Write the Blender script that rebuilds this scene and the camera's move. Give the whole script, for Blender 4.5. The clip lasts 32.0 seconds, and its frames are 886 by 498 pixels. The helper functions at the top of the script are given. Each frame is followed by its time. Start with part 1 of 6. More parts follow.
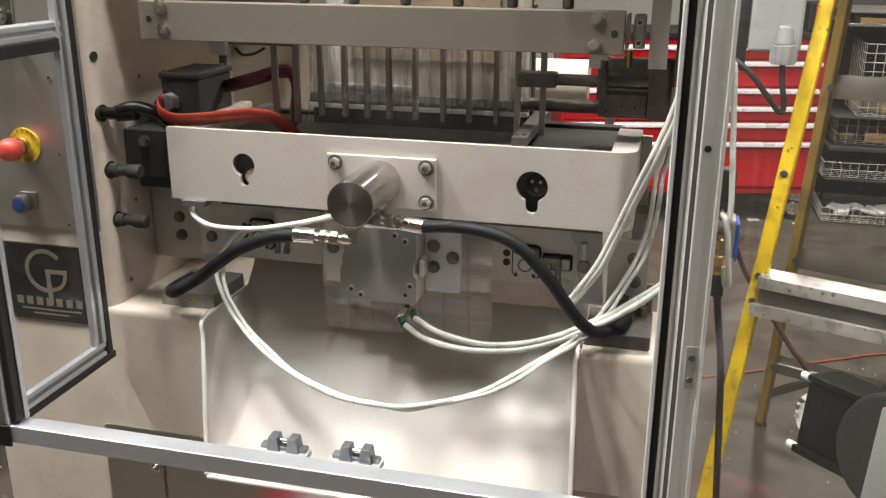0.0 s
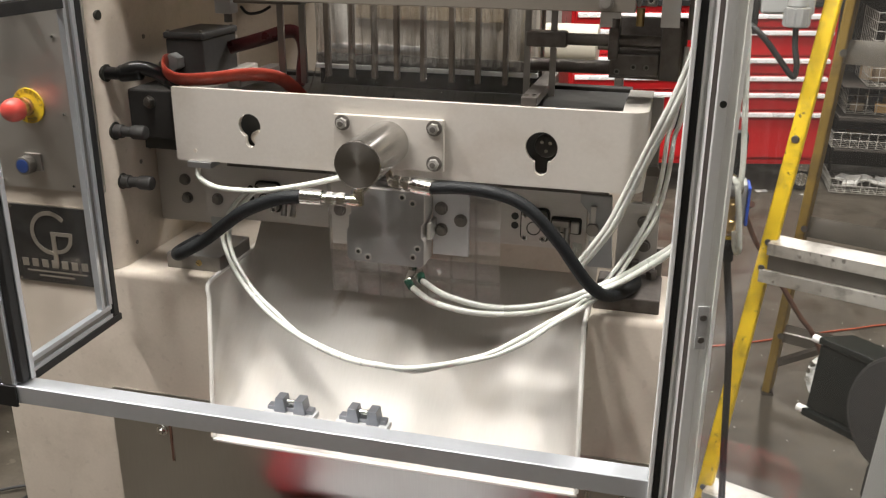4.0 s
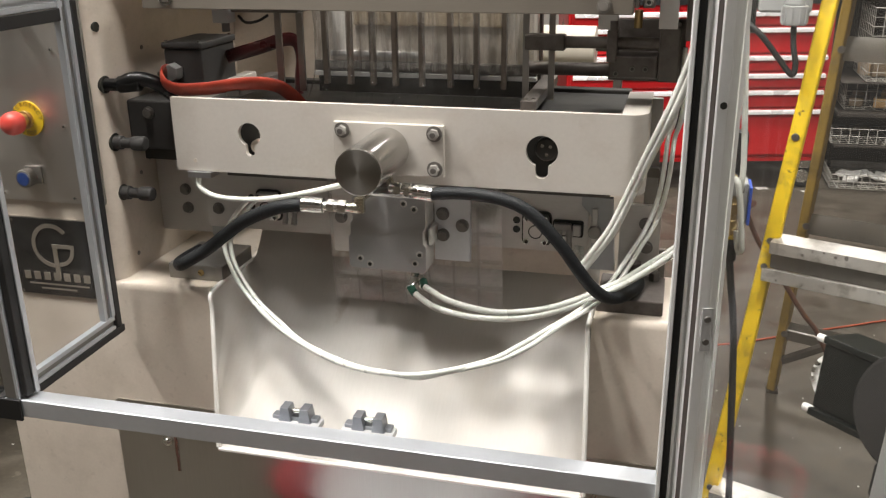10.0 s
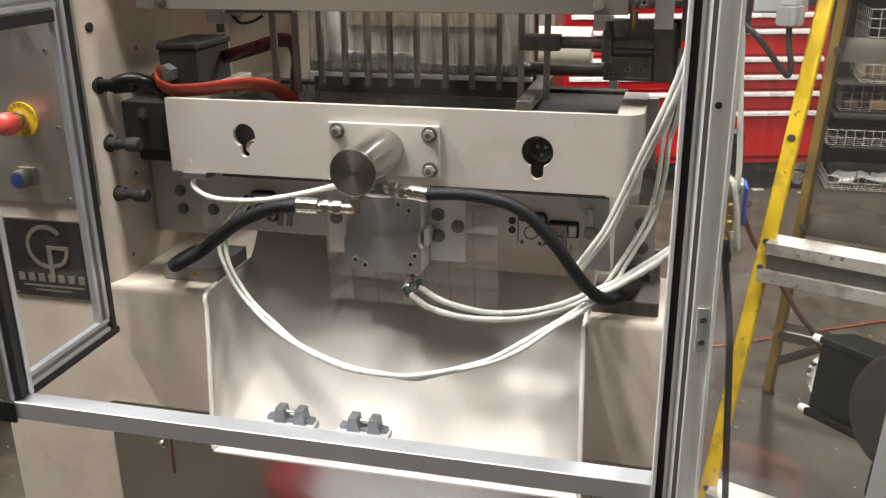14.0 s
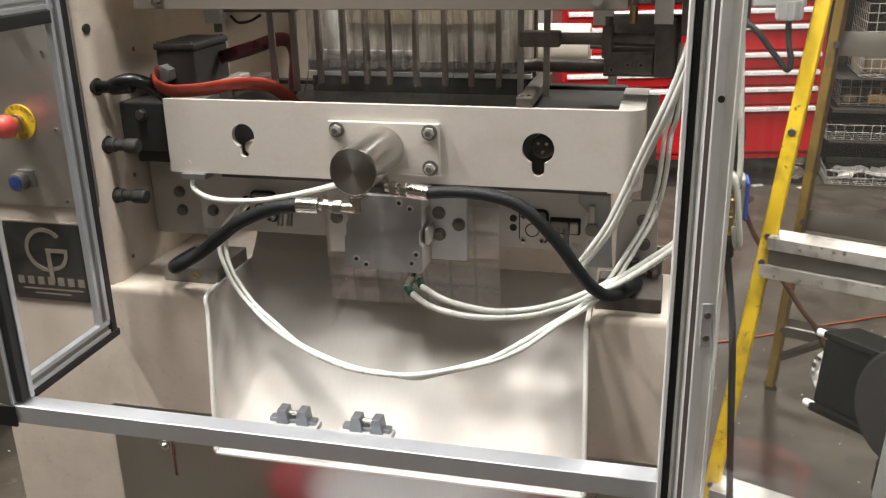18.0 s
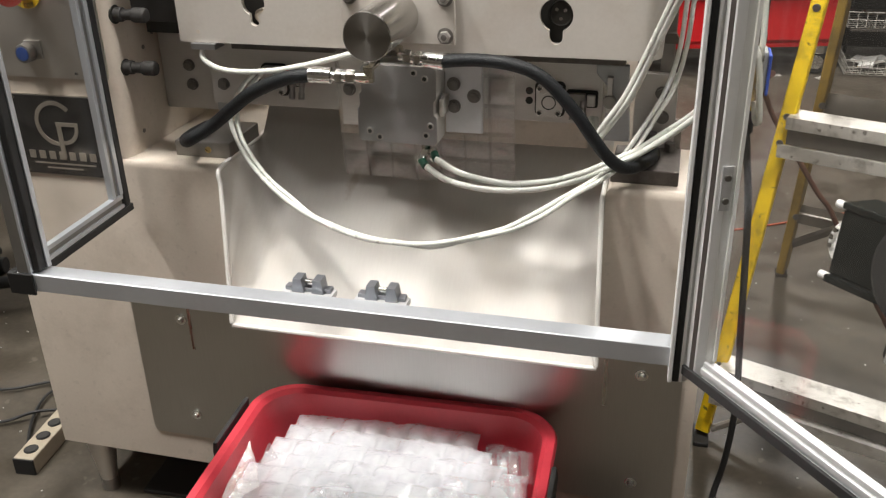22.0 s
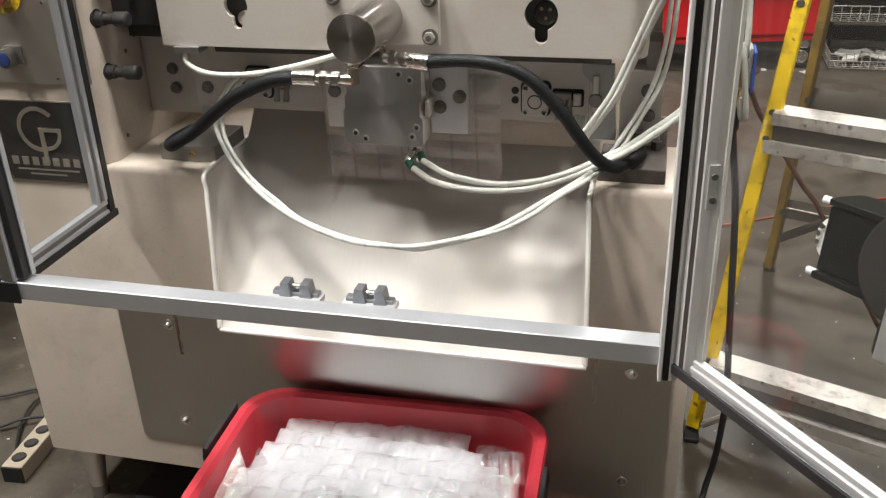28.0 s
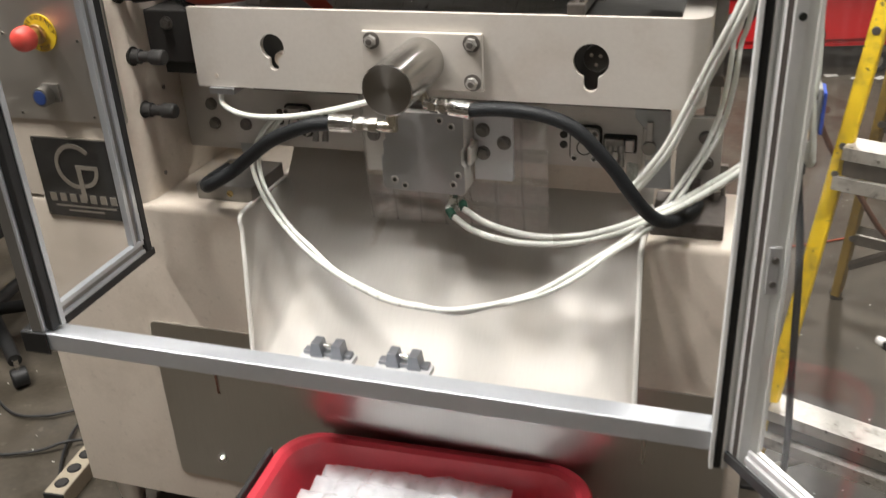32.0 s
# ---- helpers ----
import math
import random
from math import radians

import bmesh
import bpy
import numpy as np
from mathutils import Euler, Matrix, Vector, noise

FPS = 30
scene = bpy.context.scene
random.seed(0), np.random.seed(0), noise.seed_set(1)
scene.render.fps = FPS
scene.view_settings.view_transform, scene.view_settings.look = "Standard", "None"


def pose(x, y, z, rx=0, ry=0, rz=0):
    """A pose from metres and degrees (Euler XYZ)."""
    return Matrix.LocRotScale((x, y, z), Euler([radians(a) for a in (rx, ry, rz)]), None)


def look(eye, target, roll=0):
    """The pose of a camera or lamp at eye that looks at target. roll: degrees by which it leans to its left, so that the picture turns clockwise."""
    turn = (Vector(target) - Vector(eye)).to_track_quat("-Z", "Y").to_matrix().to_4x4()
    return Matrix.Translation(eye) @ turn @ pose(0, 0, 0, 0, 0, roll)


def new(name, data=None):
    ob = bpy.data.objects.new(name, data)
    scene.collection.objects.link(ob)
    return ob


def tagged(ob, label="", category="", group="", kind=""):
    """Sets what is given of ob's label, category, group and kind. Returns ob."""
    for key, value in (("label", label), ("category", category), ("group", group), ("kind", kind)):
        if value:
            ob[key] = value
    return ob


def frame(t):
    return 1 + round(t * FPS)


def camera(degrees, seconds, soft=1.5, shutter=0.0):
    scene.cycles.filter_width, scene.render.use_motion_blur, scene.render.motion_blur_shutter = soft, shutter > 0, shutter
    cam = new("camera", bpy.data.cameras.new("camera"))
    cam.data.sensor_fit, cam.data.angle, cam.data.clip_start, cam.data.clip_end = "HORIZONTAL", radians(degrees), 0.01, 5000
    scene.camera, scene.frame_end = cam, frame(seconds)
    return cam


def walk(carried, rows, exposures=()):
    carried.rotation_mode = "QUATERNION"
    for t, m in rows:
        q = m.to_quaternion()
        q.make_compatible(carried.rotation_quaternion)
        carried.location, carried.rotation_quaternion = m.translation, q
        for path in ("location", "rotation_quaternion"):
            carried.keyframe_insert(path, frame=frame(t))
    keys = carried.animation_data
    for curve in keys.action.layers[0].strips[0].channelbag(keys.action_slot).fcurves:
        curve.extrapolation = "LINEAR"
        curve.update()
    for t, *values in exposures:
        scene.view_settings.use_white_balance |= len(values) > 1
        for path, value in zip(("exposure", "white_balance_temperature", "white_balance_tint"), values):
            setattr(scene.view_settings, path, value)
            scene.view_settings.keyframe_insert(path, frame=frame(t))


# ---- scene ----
cam = camera(51.7, 32.0, soft=1.25, shutter=0.5)
PATH = [
    (0, (0.006, 0.004, 1.502), (-0.458, 1.842, 0.864), 0.3),
    (0.5, (0.007, 0.006, 1.495), (-0.451, 1.841, 0.847), 0.5),
    (1, (0.006, 0.006, 1.496), (-0.453, 1.837, 0.837), 0.4),
    (1.5, (0.001, 0.01, 1.486), (-0.458, 1.834, 0.807), 0.4),
    (2, (0.001, 0.009, 1.485), (-0.463, 1.826, 0.79), 0.4),
    (2.5, (0.002, 0.011, 1.483), (-0.466, 1.825, 0.783), 0.4),
    (4.5, (-0.001, 0.01, 1.48), (-0.471, 1.828, 0.792), 0.4),
    (5, (0.002, 0.01, 1.482), (-0.469, 1.83, 0.799), 0.3),
    (5.5, (0.0, 0.012, 1.484), (-0.469, 1.833, 0.803), 0.2),
    (6, (-0.001, 0.01, 1.484), (-0.471, 1.832, 0.808), 0.0),
    (6.5, (0.001, 0.012, 1.481), (-0.476, 1.832, 0.804), 0.0),
    (7, (0.001, 0.012, 1.483), (-0.479, 1.83, 0.802), -0.1),
    (7.5, (0.0, 0.011, 1.485), (-0.485, 1.828, 0.804), -0.3),
    (8, (-0.001, 0.013, 1.482), (-0.486, 1.83, 0.802), -0.4),
    (8.5, (-0.002, 0.012, 1.482), (-0.485, 1.829, 0.8), -0.3),
    (9, (-0.001, 0.011, 1.481), (-0.485, 1.826, 0.794), -0.2),
    (9.5, (0.0, 0.013, 1.481), (-0.48, 1.829, 0.793), -0.4),
    (10, (-0.003, 0.013, 1.484), (-0.475, 1.831, 0.796), -0.7),
    (10.5, (-0.003, 0.014, 1.481), (-0.467, 1.836, 0.799), -0.9),
    (11, (-0.003, 0.016, 1.483), (-0.463, 1.838, 0.8), -0.7),
    (11.5, (-0.002, 0.015, 1.486), (-0.463, 1.836, 0.799), -0.6),
    (12, (-0.002, 0.015, 1.481), (-0.464, 1.838, 0.801), -0.8),
    (12.5, (-0.003, 0.017, 1.481), (-0.463, 1.84, 0.802), -0.8),
    (13, (-0.004, 0.016, 1.482), (-0.464, 1.84, 0.804), -0.9),
    (13.5, (-0.006, 0.017, 1.479), (-0.466, 1.84, 0.798), -0.7),
    (14, (-0.001, 0.016, 1.481), (-0.467, 1.837, 0.797), -0.7),
    (14.5, (-0.002, 0.015, 1.483), (-0.466, 1.836, 0.797), -0.9),
    (16.5, (-0.003, 0.018, 1.48), (-0.468, 1.839, 0.796), -1.0),
    (17, (-0.002, 0.019, 1.482), (-0.467, 1.84, 0.799), -1.3),
    (17.5, (-0.004, 0.018, 1.479), (-0.466, 1.841, 0.798), -1.4),
    (18, (-0.006, 0.021, 1.477), (-0.47, 1.842, 0.792), -1.3),
    (18.5, (-0.007, 0.021, 1.477), (-0.474, 1.837, 0.783), -1.2),
    (19, (-0.006, 0.02, 1.476), (-0.477, 1.834, 0.776), -1.2),
    (19.5, (-0.01, 0.016, 1.464), (-0.486, 1.813, 0.725), -1.4),
    (20, (-0.015, 0.012, 1.441), (-0.498, 1.767, 0.612), -1.4),
    (20.5, (-0.014, 0.011, 1.437), (-0.492, 1.745, 0.563), -1.4),
    (21, (-0.013, 0.01, 1.436), (-0.485, 1.743, 0.556), -1.3),
    (21.5, (-0.012, 0.013, 1.436), (-0.482, 1.744, 0.551), -1.4),
    (22, (-0.014, 0.012, 1.433), (-0.48, 1.743, 0.546), -1.4),
    (22.5, (-0.015, 0.016, 1.431), (-0.482, 1.742, 0.536), -1.4),
    (23, (-0.013, 0.015, 1.432), (-0.48, 1.74, 0.534), -1.4),
    (23.5, (-0.012, 0.015, 1.435), (-0.477, 1.743, 0.541), -1.5),
    (24, (-0.013, 0.014, 1.433), (-0.473, 1.745, 0.543), -1.7),
    (24.5, (-0.013, 0.015, 1.436), (-0.468, 1.749, 0.549), -1.7),
    (25, (-0.014, 0.015, 1.436), (-0.466, 1.751, 0.551), -1.6),
    (25.5, (-0.015, 0.013, 1.436), (-0.468, 1.75, 0.553), -1.6),
    (27.5, (-0.015, 0.017, 1.435), (-0.461, 1.752, 0.546), -1.7),
    (28, (-0.014, 0.02, 1.436), (-0.456, 1.754, 0.544), -1.9),
    (28.5, (-0.016, 0.02, 1.435), (-0.452, 1.755, 0.54), -2.1),
    (29, (-0.016, 0.023, 1.432), (-0.453, 1.753, 0.528), -2.1),
    (29.5, (-0.017, 0.021, 1.432), (-0.453, 1.747, 0.52), -1.8),
    (30, (-0.015, 0.019, 1.432), (-0.448, 1.746, 0.522), -1.7),
    (30.5, (-0.018, 0.021, 1.433), (-0.452, 1.748, 0.523), -1.8),
    (31, (-0.012, 0.029, 1.432), (-0.454, 1.753, 0.521), -2.0),
    (31.5, (-0.024, 0.058, 1.442), (-0.497, 1.77, 0.524), -1.5),
    (31.8, (-0.007, 0.087, 1.473), (-0.538, 1.791, 0.571), -2.0),
    (32, (-0.012, 0.135, 1.493), (-0.577, 1.825, 0.584), -2.9),
]
walk(cam, [(t, look(eye, target, roll)) for t, eye, target, roll in PATH], [(0, 0.06), (20, 0.06), (22, -0.01), (32, -0.01)])

# ---- light ----
world = bpy.data.worlds.new("hall_air")
world.use_nodes = True
scene.world = world
world.node_tree.nodes["Background"].inputs[0].default_value = (1.0, 0.97, 0.93, 1)
world.node_tree.nodes["Background"].inputs[1].default_value = 0.06


def tube_light(x, y, z, lx, ly, watts):
    d = bpy.data.lights.new("assumed_ceiling_lamp", "AREA")
    d.shape, d.size, d.size_y, d.energy, d.color = "RECTANGLE", lx, ly, watts, (1.0, 0.968, 0.93)
    o = new("assumed_ceiling_lamp", d)
    o.location = (x, y, z)
    return o


# Unseen lamps: the first four follow the shadows, the last four are added fill.
LAMPS = [(-2.35, 0.74, 3.9, 0.22, 0.36, 162), (-0.95, 0.90, 3.9, 0.22, 0.36, 76), (0.30, 1.05, 3.9, 0.22, 0.36, 76), (1.65, 0.95, 3.9, 0.22, 0.36, 70),
         (-1.5, 0.40, 3.9, 0.22, 0.36, 72), (0.5, -1.9, 3.9, 0.20, 1.2, 15), (0.7, 4.3, 3.9, 0.20, 1.2, 250), (-2.2, 4.4, 3.9, 0.20, 1.2, 40)]
for row in LAMPS:
    tube_light(*row)


# ---- materials ----
def M(name, col, rough=0.5, metal=0.0, var=0.10, vs=6.0, fine=90.0, bump=0.02, stretch=None, aniso=0.0, radial=None,
      stain=None, stain_amt=0.0, stain_s=3.0, alpha=1.0, trans=0.0, spec=0.5, coat=0.0, rvar=0.12, rand=0.0, speck=0.0, speck_col=(0.10, 0.08, 0.06), speck_s=130.0):
    m = bpy.data.materials.new(name)
    m.use_nodes = True
    nt = m.node_tree
    N, L = nt.nodes, nt.links
    b = N["Principled BSDF"]
    tc = N.new("ShaderNodeTexCoord")
    mp = N.new("ShaderNodeMapping")
    if stretch:
        mp.inputs["Scale"].default_value = stretch
    L.new(tc.outputs["Object"], mp.inputs[0])
    n1 = N.new("ShaderNodeTexNoise")
    n1.inputs["Scale"].default_value, n1.inputs["Detail"].default_value = vs, 5
    L.new(tc.outputs["Object"], n1.inputs["Vector"])
    n2 = N.new("ShaderNodeTexNoise")
    n2.inputs["Scale"].default_value, n2.inputs["Detail"].default_value = fine, 3
    L.new(mp.outputs[0], n2.inputs["Vector"])
    add = N.new("ShaderNodeMath")
    add.operation = "MULTIPLY_ADD"
    L.new(n2.outputs[0], add.inputs[0])
    add.inputs[1].default_value = 0.5
    L.new(n1.outputs[0], add.inputs[2])
    ramp = N.new("ShaderNodeMapRange")
    ramp.inputs[1].default_value, ramp.inputs[2].default_value = 0.45, 1.05
    ramp.inputs[3].default_value, ramp.inputs[4].default_value = 1 - var, 1 + var
    L.new(add.outputs[0], ramp.inputs[0])
    mul = N.new("ShaderNodeVectorMath")
    mul.operation = "SCALE"
    mul.inputs[0].default_value = col
    L.new(ramp.outputs[0], mul.inputs["Scale"])
    out = mul.outputs[0]
    if rand:
        oi = N.new("ShaderNodeObjectInfo")
        rr = N.new("ShaderNodeMapRange")
        rr.inputs[3].default_value, rr.inputs[4].default_value = 1 - rand, 1 + rand
        L.new(oi.outputs["Random"], rr.inputs[0])
        m2 = N.new("ShaderNodeVectorMath")
        m2.operation = "SCALE"
        L.new(out, m2.inputs[0])
        L.new(rr.outputs[0], m2.inputs["Scale"])
        out = m2.outputs[0]
    if stain:
        n3 = N.new("ShaderNodeTexNoise")
        n3.inputs["Scale"].default_value, n3.inputs["Detail"].default_value, n3.inputs["Roughness"].default_value = stain_s, 8, 0.65
        L.new(tc.outputs["Object"], n3.inputs["Vector"])
        r3 = N.new("ShaderNodeMapRange")
        r3.inputs[1].default_value, r3.inputs[2].default_value = 0.50, 0.72
        r3.inputs[3].default_value, r3.inputs[4].default_value = 0.0, stain_amt
        L.new(n3.outputs[0], r3.inputs[0])
        mx = N.new("ShaderNodeMix")
        mx.data_type = "RGBA"
        L.new(r3.outputs[0], mx.inputs[0])
        L.new(out, mx.inputs[6])
        mx.inputs[7].default_value = (*stain, 1)
        out = mx.outputs[2]
    if speck:
        n4 = N.new("ShaderNodeTexNoise")
        n4.inputs["Scale"].default_value, n4.inputs["Detail"].default_value = speck_s, 2
        L.new(tc.outputs["Object"], n4.inputs["Vector"])
        r4 = N.new("ShaderNodeMapRange")
        r4.inputs[1].default_value, r4.inputs[2].default_value = 0.66, 0.72
        r4.inputs[3].default_value, r4.inputs[4].default_value = 0.0, speck
        L.new(n4.outputs[0], r4.inputs[0])
        mx4 = N.new("ShaderNodeMix")
        mx4.data_type = "RGBA"
        L.new(r4.outputs[0], mx4.inputs[0])
        L.new(out, mx4.inputs[6])
        mx4.inputs[7].default_value = (*speck_col, 1)
        out = mx4.outputs[2]
    L.new(out, b.inputs["Base Color"])
    rm = N.new("ShaderNodeMapRange")
    rm.inputs[1].default_value, rm.inputs[2].default_value = 0.3, 0.7
    rm.inputs[3].default_value, rm.inputs[4].default_value = max(0.02, rough - rvar * rough), min(1, rough + rvar * rough)
    L.new(n1.outputs[0], rm.inputs[0])
    L.new(rm.outputs[0], b.inputs["Roughness"])
    b.inputs["Metallic"].default_value = metal
    b.inputs["Specular IOR Level"].default_value = spec
    b.inputs["Coat Weight"].default_value = coat
    if trans:
        b.inputs["Transmission Weight"].default_value = trans
    if bump:
        bp = N.new("ShaderNodeBump")
        bp.inputs["Strength"].default_value, bp.inputs["Distance"].default_value = bump, 0.004
        L.new(n2.outputs[0], bp.inputs["Height"])
        L.new(bp.outputs[0], b.inputs["Normal"])
    if aniso:
        b.inputs["Anisotropic"].default_value = aniso
        b.inputs["Anisotropic Rotation"].default_value = 0.25
        tg = N.new("ShaderNodeTangent")
        tg.direction_type = "RADIAL"
        tg.axis = radial or "Z"
        L.new(tg.outputs[0], b.inputs["Tangent"])
    return m


def clear(name, tint, gloss_rough=0.03, gloss=0.08, haze=0.0, haze_col=(0.8, 0.8, 0.8), wrinkle=0.0, ws=60.0, pleat=(1, 1, 1)):
    """A thin clear sheet: it lets light straight through, with Fresnel gloss and a little haze."""
    m = bpy.data.materials.new(name)
    m.use_nodes = True
    nt = m.node_tree
    N, L = nt.nodes, nt.links
    N.remove(N["Principled BSDF"])
    o = N["Material Output"]
    tr, gl, df = N.new("ShaderNodeBsdfTransparent"), N.new("ShaderNodeBsdfGlossy"), N.new("ShaderNodeBsdfDiffuse")
    tr.inputs[0].default_value = (*tint, 1)
    gl.inputs["Roughness"].default_value = gloss_rough
    df.inputs[0].default_value = (*haze_col, 1)
    fr = N.new("ShaderNodeLayerWeight")
    fr.inputs["Blend"].default_value = 0.5
    pw = N.new("ShaderNodeMath")
    pw.operation = "POWER"
    pw.inputs[1].default_value = 4.0
    L.new(fr.outputs["Facing"], pw.inputs[0])
    k = N.new("ShaderNodeMath")
    k.operation = "MULTIPLY_ADD"
    k.inputs[1].default_value, k.inputs[2].default_value = 0.85, gloss
    k.use_clamp = True
    L.new(pw.outputs[0], k.inputs[0])
    m1, m2 = N.new("ShaderNodeMixShader"), N.new("ShaderNodeMixShader")
    m1.inputs[0].default_value = haze
    if haze:
        nz = N.new("ShaderNodeTexNoise")
        nz.inputs["Scale"].default_value, nz.inputs["Detail"].default_value = 5, 6
        tc = N.new("ShaderNodeTexCoord")
        L.new(tc.outputs["Object"], nz.inputs["Vector"])
        r = N.new("ShaderNodeMapRange")
        r.inputs[1].default_value, r.inputs[2].default_value = 0.3, 0.75
        r.inputs[3].default_value, r.inputs[4].default_value = haze * 0.4, haze * 1.6
        L.new(nz.outputs[0], r.inputs[0])
        L.new(r.outputs[0], m1.inputs[0])
    L.new(tr.outputs[0], m1.inputs[1])
    L.new(df.outputs[0], m1.inputs[2])
    L.new(k.outputs[0], m2.inputs[0])
    L.new(m1.outputs[0], m2.inputs[1])
    L.new(gl.outputs[0], m2.inputs[2])
    L.new(m2.outputs[0], o.inputs[0])
    if wrinkle:
        nz2 = N.new("ShaderNodeTexNoise")
        nz2.inputs["Scale"].default_value, nz2.inputs["Detail"].default_value = ws, 4
        tc2 = N.new("ShaderNodeTexCoord")
        mp2 = N.new("ShaderNodeMapping")
        mp2.inputs["Scale"].default_value = pleat
        L.new(tc2.outputs["Object"], mp2.inputs[0])
        L.new(mp2.outputs[0], nz2.inputs["Vector"])
        bp = N.new("ShaderNodeBump")
        bp.inputs["Strength"].default_value, bp.inputs["Distance"].default_value = wrinkle, 0.01
        L.new(nz2.outputs[0], bp.inputs["Height"])
        L.new(bp.outputs[0], gl.inputs["Normal"])
        L.new(bp.outputs[0], fr.inputs["Normal"])
    return m


cream = M("cream_paint", (0.545, 0.480, 0.405), 0.42, var=0.07, vs=4, fine=160, bump=0.05, stain=(0.30, 0.25, 0.19), stain_amt=0.40, stain_s=7, spec=0.4, speck=0.10, speck_s=60)
cream_gloss = M("cream_moulding", (0.72, 0.70, 0.66), 0.40, var=0.06, vs=7, fine=40, bump=0.02, stretch=(8, 1, 0.6), stain=(0.48, 0.42, 0.35), stain_amt=0.26, stain_s=6)


def chute_paint():
    """The chute's cream paint, with one brown drip mark on its upper slope."""
    m = M("chute_enamel", (0.54, 0.515, 0.475), 0.52, var=0.06, vs=7, fine=40, bump=0.02, stretch=(8, 1, 0.6), stain=(0.50, 0.43, 0.35), stain_amt=0.35, stain_s=6)
    N, L = m.node_tree.nodes, m.node_tree.links
    b = N["Principled BSDF"]
    old = b.inputs["Base Color"].links[0].from_socket
    tc, mp, ln, nz, mr, mx = (N.new(k) for k in ("ShaderNodeTexCoord", "ShaderNodeMapping", "ShaderNodeVectorMath", "ShaderNodeTexNoise", "ShaderNodeMapRange", "ShaderNodeMix"))
    mp.vector_type = "TEXTURE"
    mp.inputs["Location"].default_value = (-0.592, 1.52, 0.785)
    mp.inputs["Rotation"].default_value = (0, radians(14), 0)
    mp.inputs["Scale"].default_value = (0.012, 0.2, 0.036)
    L.new(tc.outputs["Object"], mp.inputs[0])
    ln.operation = "LENGTH"
    L.new(mp.outputs[0], ln.inputs[0])
    nz.inputs["Scale"].default_value, nz.inputs["Detail"].default_value = 55, 5
    L.new(tc.outputs["Object"], nz.inputs["Vector"])
    ad = N.new("ShaderNodeMath")
    ad.operation = "MULTIPLY_ADD"
    ad.inputs[1].default_value = 1.6
    L.new(nz.outputs[0], ad.inputs[0])
    L.new(ln.outputs["Value"], ad.inputs[2])
    mr.inputs[1].default_value, mr.inputs[2].default_value, mr.inputs[3].default_value, mr.inputs[4].default_value = 1.15, 1.7, 0.36, 0.0
    L.new(ad.outputs[0], mr.inputs[0])
    mx.data_type = "RGBA"
    L.new(mr.outputs[0], mx.inputs[0])
    L.new(old, mx.inputs[6])
    mx.inputs[7].default_value = (0.24, 0.16, 0.08, 1)
    L.new(mx.outputs[2], b.inputs["Base Color"])
    return m


white_paint = M("white_enamel", (0.50, 0.465, 0.42), 0.38, var=0.06, vs=5, fine=150, bump=0.04, stain=(0.36, 0.30, 0.24), stain_amt=0.40, stain_s=9)
stainless = M("brushed_stainless", (0.66, 0.63, 0.59), 0.46, 1.0, var=0.08, vs=5, fine=40, bump=0.05, stretch=(0.5, 20, 14))
stainless_v = M("brushed_stainless_sheet", (0.50, 0.49, 0.465), 0.30, 1.0, var=0.08, vs=5, fine=30, bump=0.05, stretch=(18, 18, 0.5), rvar=0.08)
alu = M("anodised_aluminium", (0.60, 0.61, 0.63), 0.33, 1.0, var=0.05, vs=9, fine=120, bump=0.02)
alu_soft = M("satin_aluminium", (0.58, 0.58, 0.585), 0.46, 0.30, var=0.06, vs=9, fine=120, bump=0.02)
alu_mill = M("milled_aluminium", (0.54, 0.515, 0.48), 0.42, 0.55, var=0.08, vs=10, fine=60, bump=0.04, stretch=(1, 1, 10))
alu_lathe = M("faced_aluminium", (0.40, 0.40, 0.40), 0.36, 1.0, var=0.05, vs=12, fine=300, bump=0.015, aniso=0.75, radial="Y")
steel_lathe = M("turned_steel", (0.37, 0.355, 0.33), 0.30, 1.0, var=0.05, vs=12, fine=300, bump=0.01, aniso=0.8, radial="Y")
steel_polish = M("polished_steel", (0.56, 0.53, 0.49), 0.27, 1.0, var=0.06, vs=15, fine=30, bump=0.05, stretch=(20, 0.6, 20))
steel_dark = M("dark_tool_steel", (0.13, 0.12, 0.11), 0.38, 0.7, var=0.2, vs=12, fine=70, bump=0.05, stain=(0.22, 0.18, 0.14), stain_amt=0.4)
steel_grey = M("grey_machined_steel", (0.30, 0.285, 0.265), 0.40, 0.75, var=0.14, vs=9, fine=60, bump=0.04, stain=(0.2, 0.16, 0.12), stain_amt=0.3)
bolt_zinc = M("zinc_bolt", (0.62, 0.60, 0.56), 0.26, 1.0, var=0.12, vs=60, fine=200, bump=0.03)
bolt_dark = M("dark_bolt", (0.20, 0.185, 0.17), 0.40, 0.8, var=0.15, vs=60, fine=200, bump=0.03)
chrome = M("chrome_fitting", (0.72, 0.71, 0.68), 0.16, 1.0, var=0.06, vs=30, fine=100, bump=0.02)
bright_bolt = M("bright_steel_bolt", (0.46, 0.44, 0.41), 0.34, 0.55, var=0.1, vs=60)
deep_black = M("glossy_black_cable", (0.006, 0.006, 0.006), 0.30, var=0.2, vs=30, spec=0.4)
tan_box = M("faded_cardboard", (0.30, 0.22, 0.14), 0.7, var=0.2, vs=9, rand=0.5)
brass = M("brass", (0.55, 0.40, 0.18), 0.3, 1.0, var=0.12, vs=30)
black_rub = M("black_rubber", (0.018, 0.018, 0.018), 0.55, var=0.2, vs=20, fine=200, bump=0.05)
black_hose = M("black_hose_cover", (0.010, 0.011, 0.012), 0.55, var=0.25, vs=25, fine=320, bump=0.35, spec=0.28)
